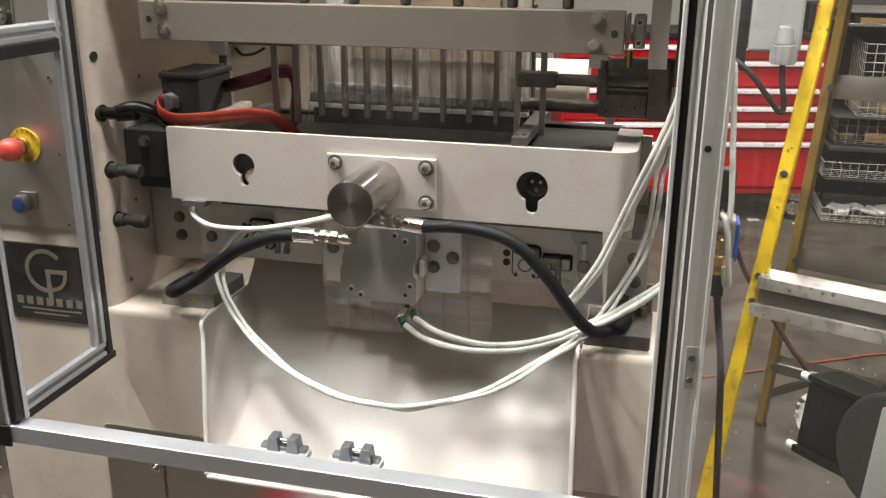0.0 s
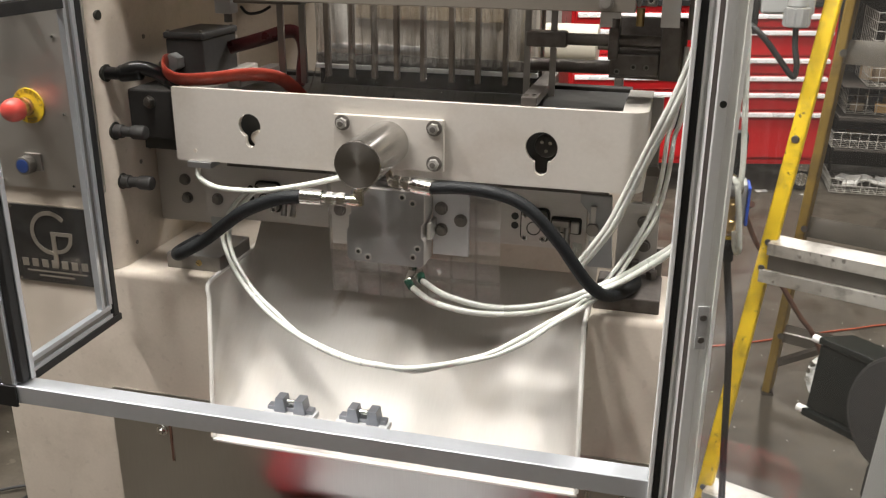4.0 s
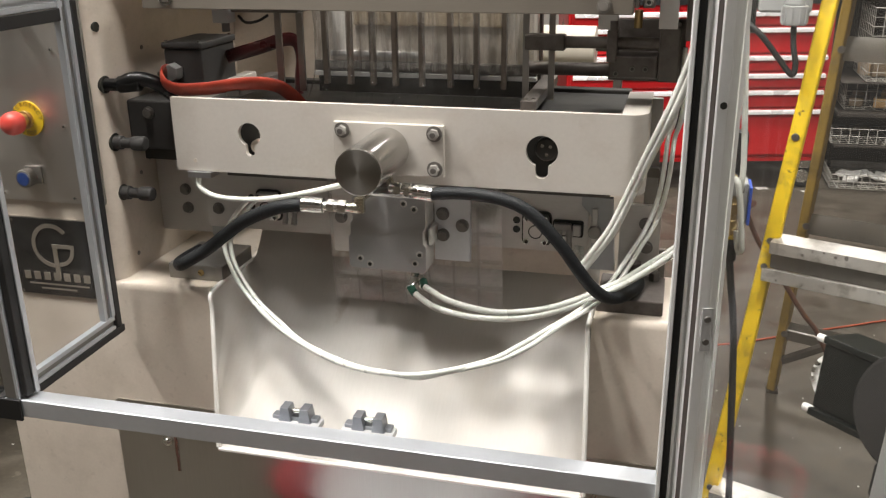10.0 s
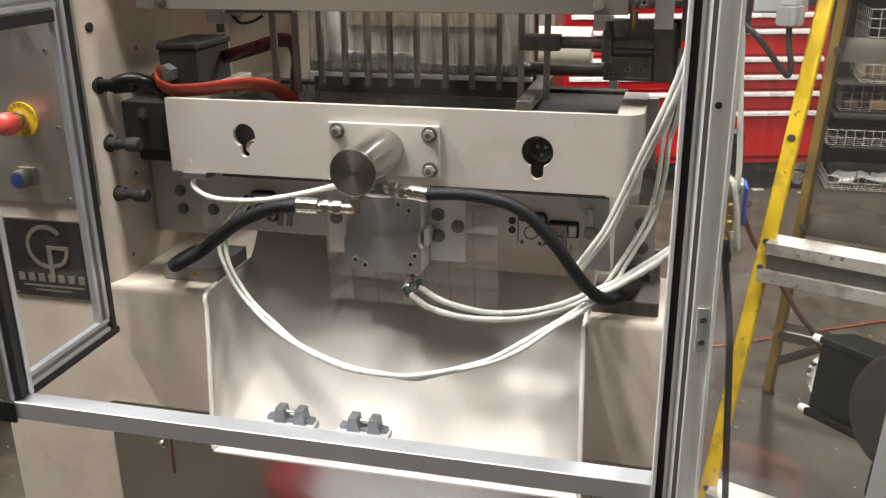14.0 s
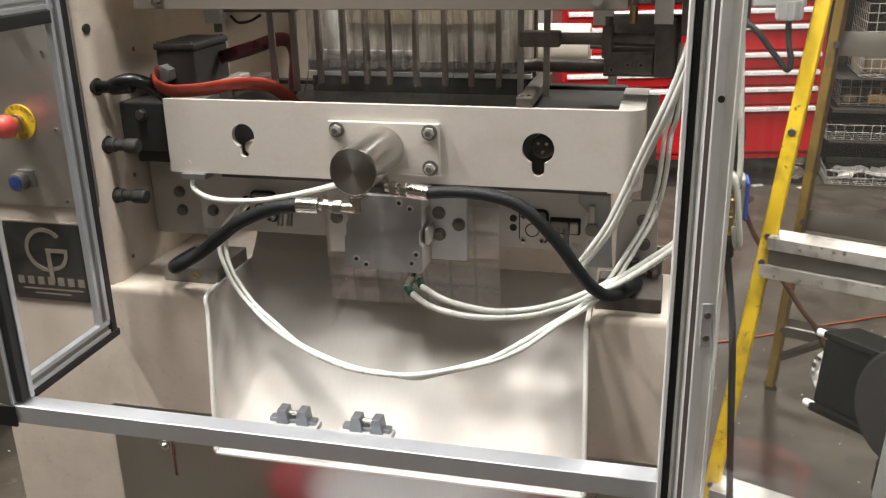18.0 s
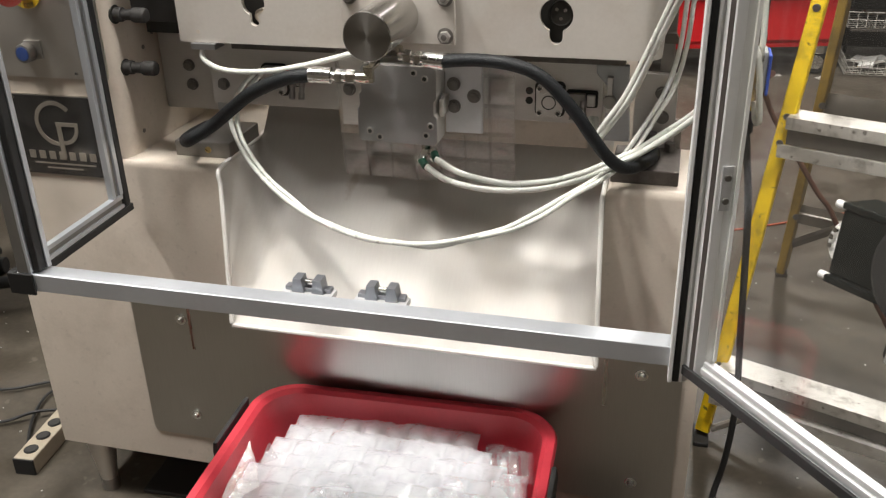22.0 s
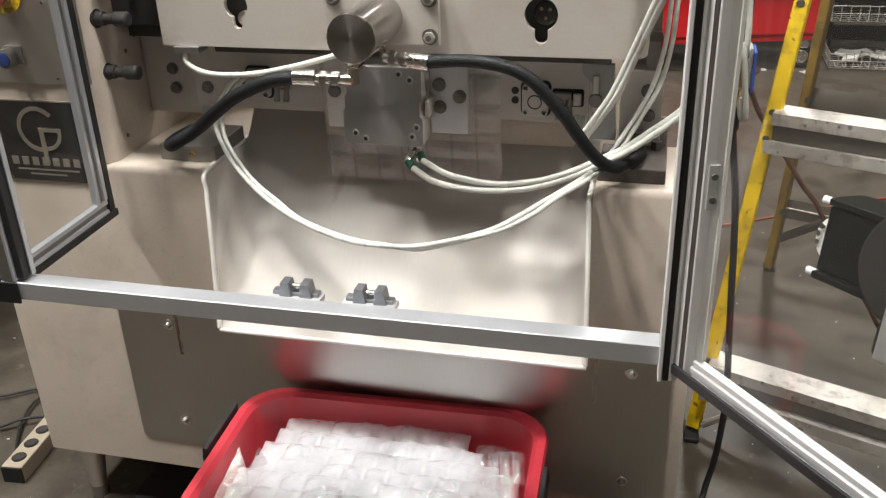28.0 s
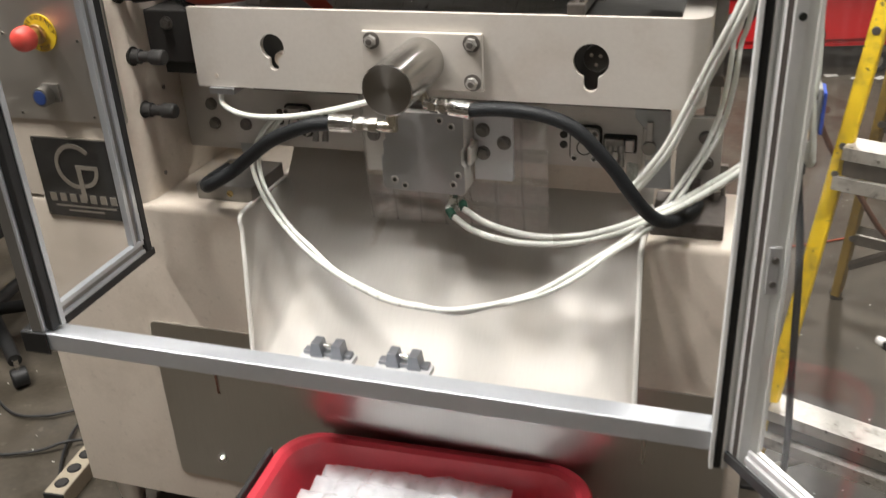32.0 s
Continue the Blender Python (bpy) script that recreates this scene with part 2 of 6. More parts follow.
black_plast = M("black_plastic", (0.014, 0.014, 0.014), 0.48, var=0.15, vs=12, spec=0.35)
keeper_grey = M("blue_grey_metal", (0.27, 0.28, 0.30), 0.32, 0.7, var=0.08, vs=20)
grey_plast = M("grey_plastic", (0.17, 0.17, 0.165), 0.5, var=0.1, vs=14, bump=0.05)
grey_light = M("light_grey_plastic", (0.38, 0.385, 0.38), 0.45, var=0.08, vs=14)
dark_box = M("dark_grey_casting", (0.040, 0.038, 0.036), 0.62, var=0.15, vs=14, bump=0.08, spec=0.35)
nylon = M("white_nylon_tube", (0.74, 0.75, 0.69), 0.28, var=0.04, vs=14, fine=40, bump=0.01, trans=0.12)
orange_slv = M("orange_red_silicone", (0.28, 0.036, 0.020), 0.36, var=0.3, vs=30, fine=70, bump=0.25, stain=(0.10, 0.02, 0.015), stain_amt=0.6, stain_s=18, spec=0.4)
dark_red = M("dark_red_silicone", (0.055, 0.008, 0.009), 0.30, var=0.2, vs=18, fine=50, bump=0.2, coat=0.3)
red_button = M("red_button_plastic", (0.62, 0.06, 0.045), 0.38, var=0.05, vs=30)
yellow_disc = M("yellow_disc_plastic", (0.75, 0.52, 0.02), 0.4, var=0.05, vs=30)
blue_plast = M("blue_button_plastic", (0.025, 0.06, 0.22), 0.35, var=0.1, vs=30)
blue_bright = M("bright_blue_plastic", (0.03, 0.10, 0.60), 0.4, var=0.1, vs=30)
plate_black = M("black_enamel_plate", (0.016, 0.015, 0.014), 0.42, 0.1, var=0.25, vs=30, fine=120, bump=0.06)
plate_gold = M("pale_embossed_metal", (0.50, 0.46, 0.40), 0.4, 0.8, var=0.12, vs=40)
ink = M("black_ink", (0.02, 0.02, 0.015), 0.6, var=0.05)
bin_red = M("red_tub_plastic", (0.50, 0.038, 0.055), 0.40, var=0.10, vs=6, fine=120, bump=0.03, rvar=0.25, coat=0.05)
chest_red = M("red_chest_enamel", (0.50, 0.012, 0.016), 0.30, var=0.06, vs=4, fine=90, bump=0.01, coat=0.2)
trim_alu = M("drawer_pull_aluminium", (0.93, 0.93, 0.94), 0.28, 0.4, var=0.05, vs=10)
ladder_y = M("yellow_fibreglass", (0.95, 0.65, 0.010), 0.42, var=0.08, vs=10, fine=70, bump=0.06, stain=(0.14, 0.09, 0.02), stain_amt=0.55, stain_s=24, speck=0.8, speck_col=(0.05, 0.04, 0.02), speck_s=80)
# Rear rails: a darker, browner and more stained copy of the yellow.
ladder_y2 = M("brown_stained_yellow_fibreglass", (0.31, 0.20, 0.038), 0.5, var=0.2, vs=10, fine=70, bump=0.06, stain=(0.08, 0.058, 0.03), stain_amt=0.75, stain_s=11)
ladder_alu = M("worn_aluminium_tread", (0.72, 0.70, 0.66), 0.42, 0.35, var=0.12, vs=16, fine=90, bump=0.08, stain=(0.12, 0.09, 0.06), stain_amt=0.75, stain_s=26, speck=0.7, speck_s=60)
wire_mat = M("white_coated_wire", (0.42, 0.40, 0.36), 0.4, var=0.08, vs=20)
motor_black = M("black_gloss_enamel", (0.006, 0.008, 0.007), 0.38, var=0.3, vs=14, bump=0.08, stain=(0.016, 0.016, 0.014), stain_amt=0.4, stain_s=14, spec=0.14)
brown_hose = M("brown_rubber_hose", (0.13, 0.06, 0.04), 0.55, var=0.15, vs=20)
roll_white = M("white_film_roll", (0.50, 0.47, 0.39), 0.35, var=0.05, vs=6)
wood = M("pale_wood", (0.48, 0.30, 0.13), 0.55, var=0.2, vs=10, stretch=(1, 12, 12))
ivory = M("ivory_plastic", (0.38, 0.33, 0.25), 0.45, var=0.12, vs=14, stain=(0.25, 0.2, 0.14), stain_amt=0.4)
orange_cord = M("orange_cord", (0.40, 0.08, 0.035), 0.5)
paper = M("white_paper", (0.75, 0.74, 0.71), 0.7, var=0.06, vs=20)
wall_mat = M("hall_wall", (0.62, 0.585, 0.53), 0.7, var=0.12, vs=1.2, fine=30, bump=0.05)
ceil_mat = M("hall_ceiling", (0.62, 0.60, 0.56), 0.8, var=0.1, vs=1.0)
concrete = M("stained_concrete", (0.064, 0.053, 0.039), 0.50, var=0.40, vs=7, fine=60, bump=0.12, stain=(0.040, 0.033, 0.025), stain_amt=0.85, stain_s=8, rvar=0.4, speck=0.30, speck_col=(0.20, 0.175, 0.14), speck_s=26)
alu_mid = M("grey_anodised_aluminium", (0.70, 0.70, 0.70), 0.42, 0.12, var=0.05, vs=9, fine=120, bump=0.02)
brown_strip = M("dark_brown_strip", (0.055, 0.045, 0.040), 0.5, var=0.1, vs=20)
# Paler aluminium copy: stronger light and shine are put into its colour.
alu_bright = M("lit_aluminium", (0.86, 0.86, 0.85), 0.42, 0.12, var=0.05, vs=9, fine=120, bump=0.02)
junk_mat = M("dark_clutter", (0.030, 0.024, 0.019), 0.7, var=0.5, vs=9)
pane = clear("clear_polycarbonate", (0.965, 0.965, 0.955), 0.02, 0.026, haze=0.013, haze_col=(0.75, 0.72, 0.68))
side_pane = clear("clear_side_window", (0.985, 0.985, 0.98), 0.02, 0.012, haze=0.006, haze_col=(0.75, 0.72, 0.68))
film = clear("clear_packing_film", (0.93, 0.92, 0.90), 0.05, 0.26, haze=0.10, haze_col=(0.90, 0.86, 0.79), wrinkle=0.9, ws=60, pleat=(1, 1, 0.18))
strip_film = clear("clear_strip_film", (0.975, 0.97, 0.96), 0.06, 0.20, haze=0.08, haze_col=(0.85, 0.83, 0.8), wrinkle=0.8, ws=55)
sag_film = clear("clear_sagging_film", (0.95, 0.945, 0.93), 0.05, 0.025, haze=0.02, haze_col=(0.8, 0.78, 0.74), wrinkle=0.9, ws=45)
tan_sheet = M("tan_sheet", (0.30, 0.24, 0.165), 0.5, var=0.2, vs=12, stain=(0.25, 0.2, 0.14), stain_amt=0.4)
bag_film = clear("clear_bag_film", (0.97, 0.97, 0.98), 0.10, 0.28, haze=0.54, haze_col=(0.95, 0.965, 1.0), wrinkle=0.42, ws=75)
crumple_film = clear("crumpled_clear_film", (0.97, 0.97, 0.98), 0.05, 0.30, haze=0.16, haze_col=(0.95, 0.96, 1.0), wrinkle=0.5, ws=48)
strip_seal = clear("milky_strip_seal", (0.96, 0.955, 0.94), 0.08, 0.22, haze=0.20, haze_col=(0.88, 0.86, 0.82), wrinkle=0.9, ws=90)
bag_seal = clear("milky_bag_seal", (0.97, 0.97, 0.98), 0.10, 0.30, haze=0.55, haze_col=(0.95, 0.965, 1.0), wrinkle=0.45, ws=78)
heap_mat = M("milky_pouch_heap", (0.84, 0.85, 0.88), 0.30, var=0.2, vs=34, fine=90, bump=0.3)
ram_steel = M("turned_ram_steel", (0.50, 0.485, 0.46), 0.20, 1.0, var=0.10, vs=1, fine=120, bump=0.0, stretch=(1, 0.01, 1), rvar=0.03, aniso=0.9, radial="Y")
rail_alu = M("dull_anodised_rail", (0.60, 0.625, 0.66), 0.36, 0.62, var=0.05, vs=9, fine=120, bump=0.02)
slide_dark = M("oiled_dark_steel", (0.135, 0.118, 0.105), 0.42, 0.5, var=0.25, vs=20, fine=70, bump=0.05, stain=(0.05, 0.04, 0.035), stain_amt=0.6, stain_s=30)
tray_grey = M("oily_tray_steel", (0.042, 0.040, 0.036), 0.40, 0.5, var=0.2, vs=16, fine=60, bump=0.06)
lane_back = M("rolled_steel_backing", (0.62, 0.57, 0.50), 0.36, 0.45, var=0.30, vs=14, fine=60, bump=0.10, stretch=(6, 6, 0.4), stain=(0.45, 0.33, 0.20), stain_amt=0.5, stain_s=9)
silver_elbow = M("pale_plated_elbow", (0.66, 0.62, 0.52), 0.22, 1.0, var=0.1, vs=30)
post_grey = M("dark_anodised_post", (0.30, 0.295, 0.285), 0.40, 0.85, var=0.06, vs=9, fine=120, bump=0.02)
glow = bpy.data.materials.new("lamp_tube_glow")
glow.use_nodes = True
glow.node_tree.nodes["Principled BSDF"].inputs["Emission Color"].default_value = (1, 0.92, 0.8, 1)
glow.node_tree.nodes["Principled BSDF"].inputs["Emission Strength"].default_value = 6.0


# ---- mesh helpers ----
def thing(name, label, category, loc=(0, 0, 0), group="", kind=""):
    e = new(name)
    e.empty_display_size = 0.05
    e.location = loc
    return tagged(e, label, category, group, kind)


def base_of(parent):
    return Matrix.Translation(-Vector(parent.location)) if parent is not None and parent.data is None else Matrix()


def finish(bm, name, mat, angle=38):
    me = bpy.data.meshes.new(name)
    bm.normal_update()
    for f in bm.faces:
        f.smooth = True
    lim, soft = radians(angle), radians(12)
    for e in bm.edges:
        if len(e.link_faces) == 2:
            a = e.calc_face_angle(0)
            if a > lim:
                e.smooth = False
            elif a > soft and angle < 50:           # a small bevel beside a big flat keeps the flat one even
                s0, s1 = e.link_faces[0].calc_area(), e.link_faces[1].calc_area()
                e.smooth = max(s0, s1) < 4 * min(s0, s1)
    bm.to_mesh(me)
    bm.free()
    me.materials.append(mat)
    return me


def part(name, bm, mat, parent, label="", angle=38):
    o = new(name, finish(bm, name, mat, angle))
    if parent is not None:
        o.parent = parent
        o.matrix_parent_inverse = base_of(parent)
    return tagged(o, label)


def single(name, bm, mat, label, category, group="", kind="", angle=38):
    return tagged(part(name, bm, mat, None, "", angle), label, category, group, kind)


def place(name, me, parent, m, label=""):
    o = new(name, me)
    o.matrix_basis = m
    if parent is not None:
        o.parent = parent
        o.matrix_parent_inverse = base_of(parent)
    return tagged(o, label)


def box(x0, x1, y0, y1, z0, z1, bev=0.0, bm=None, seg=2):
    b = bmesh.new()
    bmesh.ops.create_cube(b, size=1)
    for v in b.verts:
        v.co = ((x0 + x1) / 2 + v.co.x * (x1 - x0), (y0 + y1) / 2 + v.co.y * (y1 - y0), (z0 + z1) / 2 + v.co.z * (z1 - z0))
    if bev:
        bmesh.ops.bevel(b, geom=b.edges[:], offset=bev, segments=seg, affect="EDGES", profile=0.5)
    return merge(bm, b)


def merge(bm, b, m=None):
    if m is not None:
        bmesh.ops.transform(b, matrix=m, verts=b.verts)
    if bm is None:
        return b
    me = bpy.data.meshes.new("tmp")
    b.to_mesh(me)
    b.free()
    bm.from_mesh(me)
    bpy.data.meshes.remove(me)
    return bm


def axis_m(p0, p1):
    p0, p1 = Vector(p0), Vector(p1)
    return Matrix.Translation((p0 + p1) / 2) @ (p1 - p0).to_track_quat("Z", "Y").to_matrix().to_4x4()


def cyl(p0, p1, r, r2=None, seg=24, bev=0.0, bm=None):
    b = bmesh.new()
    h = (Vector(p1) - Vector(p0)).length
    bmesh.ops.create_cone(b, cap_ends=True, segments=seg, radius1=r, radius2=r if r2 is None else r2, depth=h)
    if bev:
        es = [e for e in b.edges if abs(e.verts[0].co.z - e.verts[1].co.z) < 1e-6]
        bmesh.ops.bevel(b, geom=es, offset=bev, segments=2, affect="EDGES", profile=0.5)
    return merge(bm, b, axis_m(p0, p1))


def lathe(p0, p1, prof, seg=20):
    """A turned part along p0 to p1; prof holds (share of the length, radius)."""
    b = bmesh.new()
    h = (Vector(p1) - Vector(p0)).length
    rings = [[b.verts.new((r * math.cos(2 * math.pi * k / seg), r * math.sin(2 * math.pi * k / seg), (s - 0.5) * h)) for k in range(seg)] for s, r in prof]
    for u, v in zip(rings, rings[1:]):
        for k in range(seg):
            b.faces.new((u[k], u[(k + 1) % seg], v[(k + 1) % seg], v[k]))
    b.faces.new(rings[0][::-1])
    b.faces.new(rings[-1])
    return merge(None, b, axis_m(p0, p1))


def prism(poly, plane, a, c, bev=0.0, bm=None):
    """A polygon drawn in 'xz', 'xy' or 'yz', pulled from a to c along the third axis."""
    b = bmesh.new()

    def at(u, v, w):
        return {"xz": (u, w, v), "xy": (u, v, w), "yz": (w, u, v)}[plane]
    lo = [b.verts.new(at(u, v, a)) for u, v in poly]
    hi = [b.verts.new(at(u, v, c)) for u, v in poly]
    n = len(poly)
    b.faces.new(lo)
    b.faces.new(hi[::-1])
    for i in range(n):
        b.faces.new((lo[i], hi[i], hi[(i + 1) % n], lo[(i + 1) % n]))
    bmesh.ops.recalc_face_normals(b, faces=b.faces[:])
    if bev:
        es = [e for e in b.edges if e.calc_face_angle(0) > 0.6]
        bmesh.ops.bevel(b, geom=es, offset=bev, segments=2, affect="EDGES", profile=0.5)
    return merge(bm, b)


def rounded(x0, x1, y0, y1, r, n=5, corners="1111"):
    """Outline of a rectangle with rounded corners: lower left, lower right, upper right, upper left."""
    pts = []
    for k, (cx, cy, a0) in enumerate(((x0, y0, 180), (x1, y0, 270), (x1, y1, 0), (x0, y1, 90))):
        if corners[k] == "0":
            pts.append((cx, cy))
            continue
        ox, oy = cx + (r if cx == x0 else -r), cy + (r if cy == y0 else -r)
        for i in range(n + 1):
            a = radians(a0 + 90 * i / n)
            pts.append((ox + r * math.cos(a), oy + r * math.sin(a)))
    return pts


def spline(pts, sub=8):
    P = [Vector(p) for p in pts]
    P = [P[0] * 2 - P[1]] + P + [P[-1] * 2 - P[-2]]
    out = []
    for i in range(1, len(P) - 2):
        for k in range(sub):
            t = k / sub
            a, b, c, d = P[i - 1:i + 3]
            out.append(0.5 * ((2 * b) + (c - a) * t + (2 * a - 5 * b + 4 * c - d) * t * t + (3 * b - a - 3 * c + d) * t ** 3))
    return out + [P[-2]]


def sweep(pts, r, seg=12, sub=8, bm=None, flat=1.0, up=None):
    """A round hose, or a flat strap, along a smooth line."""
    S = spline(pts, sub) if sub > 1 else [Vector(p) for p in pts]
    b = bm or bmesh.new()
    n = (Vector(up) if up else Vector((0.123, 0.456, 0.88))).normalized()
    rings = []
    for i, p in enumerate(S):
        d = (S[min(i + 1, len(S) - 1)] - S[max(i - 1, 0)]).normalized()
        n = (n - d * n.dot(d)).normalized()
        q = d.cross(n)
        rings.append([b.verts.new(p + n * math.cos(2 * math.pi * k / seg) * r + q * math.sin(2 * math.pi * k / seg) * r * flat) for k in range(seg)])
    for i in range(len(rings) - 1):
        for k in range(seg):
            b.faces.new((rings[i][k], rings[i][(k + 1) % seg], rings[i + 1][(k + 1) % seg], rings[i + 1][k]))
    b.faces.new(rings[0][::-1])
    b.faces.new(rings[-1])
    return b


def hex_mesh(name, r, h, mat, washer=0.0, socket=False):
    """A bolt head that points to -y, its seat at the origin."""
    b = bmesh.new()
    if washer:
        cyl((0, 0, 0), (0, -0.002, 0), washer, seg=20, bm=b)
    if socket:
        cyl((0, -0.002 if washer else 0, 0), (0, -h, 0), r, seg=18, bev=r * 0.12, bm=b)
        k0 = len(b.faces)
        cyl((0, -h + 0.0001, 0), (0, -h - 0.0003, 0), r * 0.62, seg=6, bm=b)
        b.faces.ensure_lookup_table()
        for f in b.faces[k0:]:
            f.material_index = 1
    else:
        cyl((0, -0.002 if washer else 0, 0), (0, -h, 0), r, seg=6, bev=r * 0.1, bm=b)
        cyl((0, -h, 0), (0, -h - 0.0015, 0), r * 0.62, seg=14, bm=b)
    me = finish(b, name, mat)
    me.materials.append(ink)
    return me


HEX = hex_mesh("bolt", 0.0095, 0.0075, bolt_zinc, 0.0125)
HEX_D = hex_mesh("bolt", 0.0095, 0.009, bolt_dark, 0.0115)
SOCK = hex_mesh("socket_screw", 0.0055, 0.002, bolt_zinc, 0.0, True)
SOCK_D = hex_mesh("socket_screw", 0.0045, 0.002, bolt_dark, 0.0, True)
SMALL = hex_mesh("screw", 0.0032, 0.0025, bolt_zinc, 0.0, True)
BIGSOCK = None


def nut_mesh():
    """A bright hex nut on a dark washer, with a stud end."""
    b = bmesh.new()
    cyl((0, 0, 0), (0, -0.0025, 0), 0.0130, seg=24, bev=0.0005, bm=b)
    n0 = len(b.faces)
    cyl((0, -0.0025, 0), (0, -0.0105, 0), 0.0092, seg=6, bev=0.0008, bm=b)
    n1 = len(b.faces)
    cyl((0, -0.0105, 0), (0, -0.0135, 0), 0.0048, seg=14, bev=0.0008, bm=b)
    b.faces.ensure_lookup_table()
    for f in b.faces[n0:n1]:
        f.material_index = 1
    me = finish(b, "hex_bolt", bolt_dark)
    me.materials.append(bright_bolt)
    return me


BIGSOCK = nut_mesh()


def bolts(me, parent, spots, m=None, name="bolt"):
    for i, (x, y, z) in enumerate(spots):
        place(name, me, parent, Matrix.Translation((x, y, z)) @ (m or pose(0, 0, 0, 0, 25 * ((i * 7) % 5), 0)))

# ---- the hall ----
F = 1.394                      # front face of the machine
single("floor", box(-9, 9, -7, 10, -0.2, 0.0), concrete, "stained brown-grey concrete workshop floor", "floor", kind="structure")
for nm, b in (("wall_north", box(-9.2, 9.2, 10, 10.2, 0, 4.4)), ("wall_south", box(-9.2, 9.2, -7.2, -7, 0, 4.4)),
              ("wall_west", box(-9.2, -9, -7, 10, 0, 4.4)), ("wall_east", box(9, 9.2, -7, 10, 0, 4.4))):
    single(nm, b, wall_mat, "plain dull beige workshop wall", "wall", kind="structure")
single("ceiling", box(-9.2, 9.2, -7.2, 10.2, 4.4, 4.5), ceil_mat, "dull grey workshop ceiling", "ceiling", kind="structure")
# Unseen fixtures, one added at every lamp, fill lamps too.
for x, y, z, lx, ly, w in LAMPS:
    t = thing("assumed_ceiling_light", "assumed white ceiling strip light with a long tray", "ceiling light", (x, y, z), "ceiling lights")
    part("housing", box(x - lx / 2 - 0.03, x + lx / 2 + 0.03, y - ly / 2 - 0.03, y + ly / 2 + 0.03, z + 0.012, z + 0.08, 0.01), white_paint, t)
    part("tube", cyl((x - lx / 3, y - ly / 2, z), (x - lx / 3, y + ly / 2, z), 0.010), glow, t)
    part("tube", cyl((x + lx / 3, y - ly / 2, z), (x + lx / 3, y + ly / 2, z), 0.010), glow, t)
    part("suspension_rod", cyl((x, y, z + 0.08), (x, y, 4.40), 0.006, seg=8), bolt_zinc, t)

# ---- the packing machine ----
machine = thing("packing_machine", "cream-painted pouch packing machine standing on steel legs", "machine", (-0.6, 1.7, 0))

col = []
for i in range(9):                              # inner front edge is a wide round
    a = radians(-90 + 90 * i / 8)
    col.append((-1.015 + 0.035 * math.cos(a), F + 0.035 + 0.035 * math.sin(a)))
outline = [(-1.277, 2.05), (-1.277, F + 0.008), (-1.269, F)] + col + [(-0.98, 2.05)]
part("left_column", prism(outline, "xy", 0.8465, 1.95), cream, machine, "cream column with a rounded inner edge")


def pillar(name, x0, x1, z1, y1):
    b = box(x0, x1, F, y1, 0.155, z1)
    es = [e for e in b.edges if max(v.co.z for v in e.verts) > z1 - 1e-4 and abs(e.verts[0].co.z - e.verts[1].co.z) < 1e-4 and min(v.co.y for v in e.verts) < F + 1e-4]
    bmesh.ops.bevel(b, geom=es, offset=0.014, segments=4, affect="EDGES", profile=0.5)
    part(name, b, cream, machine)


pillar("left_base", -1.277, -0.80, 0.846, 2.05)
pillar("right_shelf", -0.112, 0.066, 0.862, 1.60)
part("lower_front", box(-0.799, -0.113, F + 0.012, F + 0.05, 0.155, 0.60), cream, machine)
part("rear_panel", box(-0.979, -0.74, 1.93, 1.95, 0.85, 1.95), cream, machine)

# Unseen hoods, added overhead to keep lamp light off the inside.
part("shade_hood", box(-0.979, -0.690, 1.445, 1.78, 1.51, 1.9495, 0.004), cream, machine)
part("shade_hood", box(-0.979, -0.700, 1.7805, 2.05, 1.52, 1.9495, 0.004), cream, machine)
part("shade_hood", box(-0.200, 0.066, 1.385, 1.78, 1.51, 1.9495, 0.004), cream, machine)
part("rear_screen", box(-0.74, -0.105, 2.03, 2.05, 0.156, 1.02, 0.003), cream, machine)

# discharge chute: a channel with upright cheeks that run into its bottom in a wide fillet
prof = [(1.640, 0.98), (1.628, 0.91), (1.600, 0.866), (1.545, 0.812), (1.470, 0.741), (1.390, 0.665), (1.350, 0.627), (1.320, 0.598), (1.304, 0.583), (1.299, 0.579), (1.297, 0.576)]
line = [(p.y, p.z) for p in spline([(0, y, z) for y, z in prof], 5)]
NY, NZ = -0.69, 0.724


def cheek_x(z, left):
    """Where a cheek stands at a height: it leans in towards the lip."""
    s = max(0, min(1, (0.84 - z) / 0.264))
    return -0.797 + 0.037 * s if left else -0.117 + 0.013 * s


def cheek_front(z):
    return F - 0.006 - 0.090 * max(0.0, (0.83 - z) / 0.247)


def cheek_height(py, pz):
    h = 0.0
    while h < 0.3 and pz + NZ * h < 0.845 and py + NY * h > cheek_front(pz + NZ * h):
        h += 0.001
    return h


b = bmesh.new()
rows = []
for py, pz in line:
    h = cheek_height(py, pz)
    R = min(0.048, 0.85 * h)
    half = {}
    for left in (True, False):
        sg = 1 if left else -1
        x0 = cheek_x(pz, left)
        side = [(cheek_x(pz + NZ * (h + (R - h) * k / 5), left), h + (R - h) * k / 5) for k in range(5)]
        side += [(x0 + sg * (R - R * math.cos(radians(15 * k))), R - R * math.sin(radians(15 * k))) for k in range(7)]
        half[left] = side
    xa, xb = half[True][-1][0], half[False][-1][0]
    sect = half[True] + [(xa + (xb - xa) * k / 12, 0.0) for k in range(1, 12)] + half[False][::-1]
    rows.append([b.verts.new((x, py + NY * t, pz + NZ * t)) for x, t in sect])
for u, v in zip(rows, rows[1:]):
    for i in range(len(u) - 1):
        b.faces.new((u[i], v[i], v[i + 1], u[i + 1]))
bmesh.ops.remove_doubles(b, verts=b.verts[:], dist=0.00004)
bmesh.ops.recalc_face_normals(b, faces=b.faces[:])
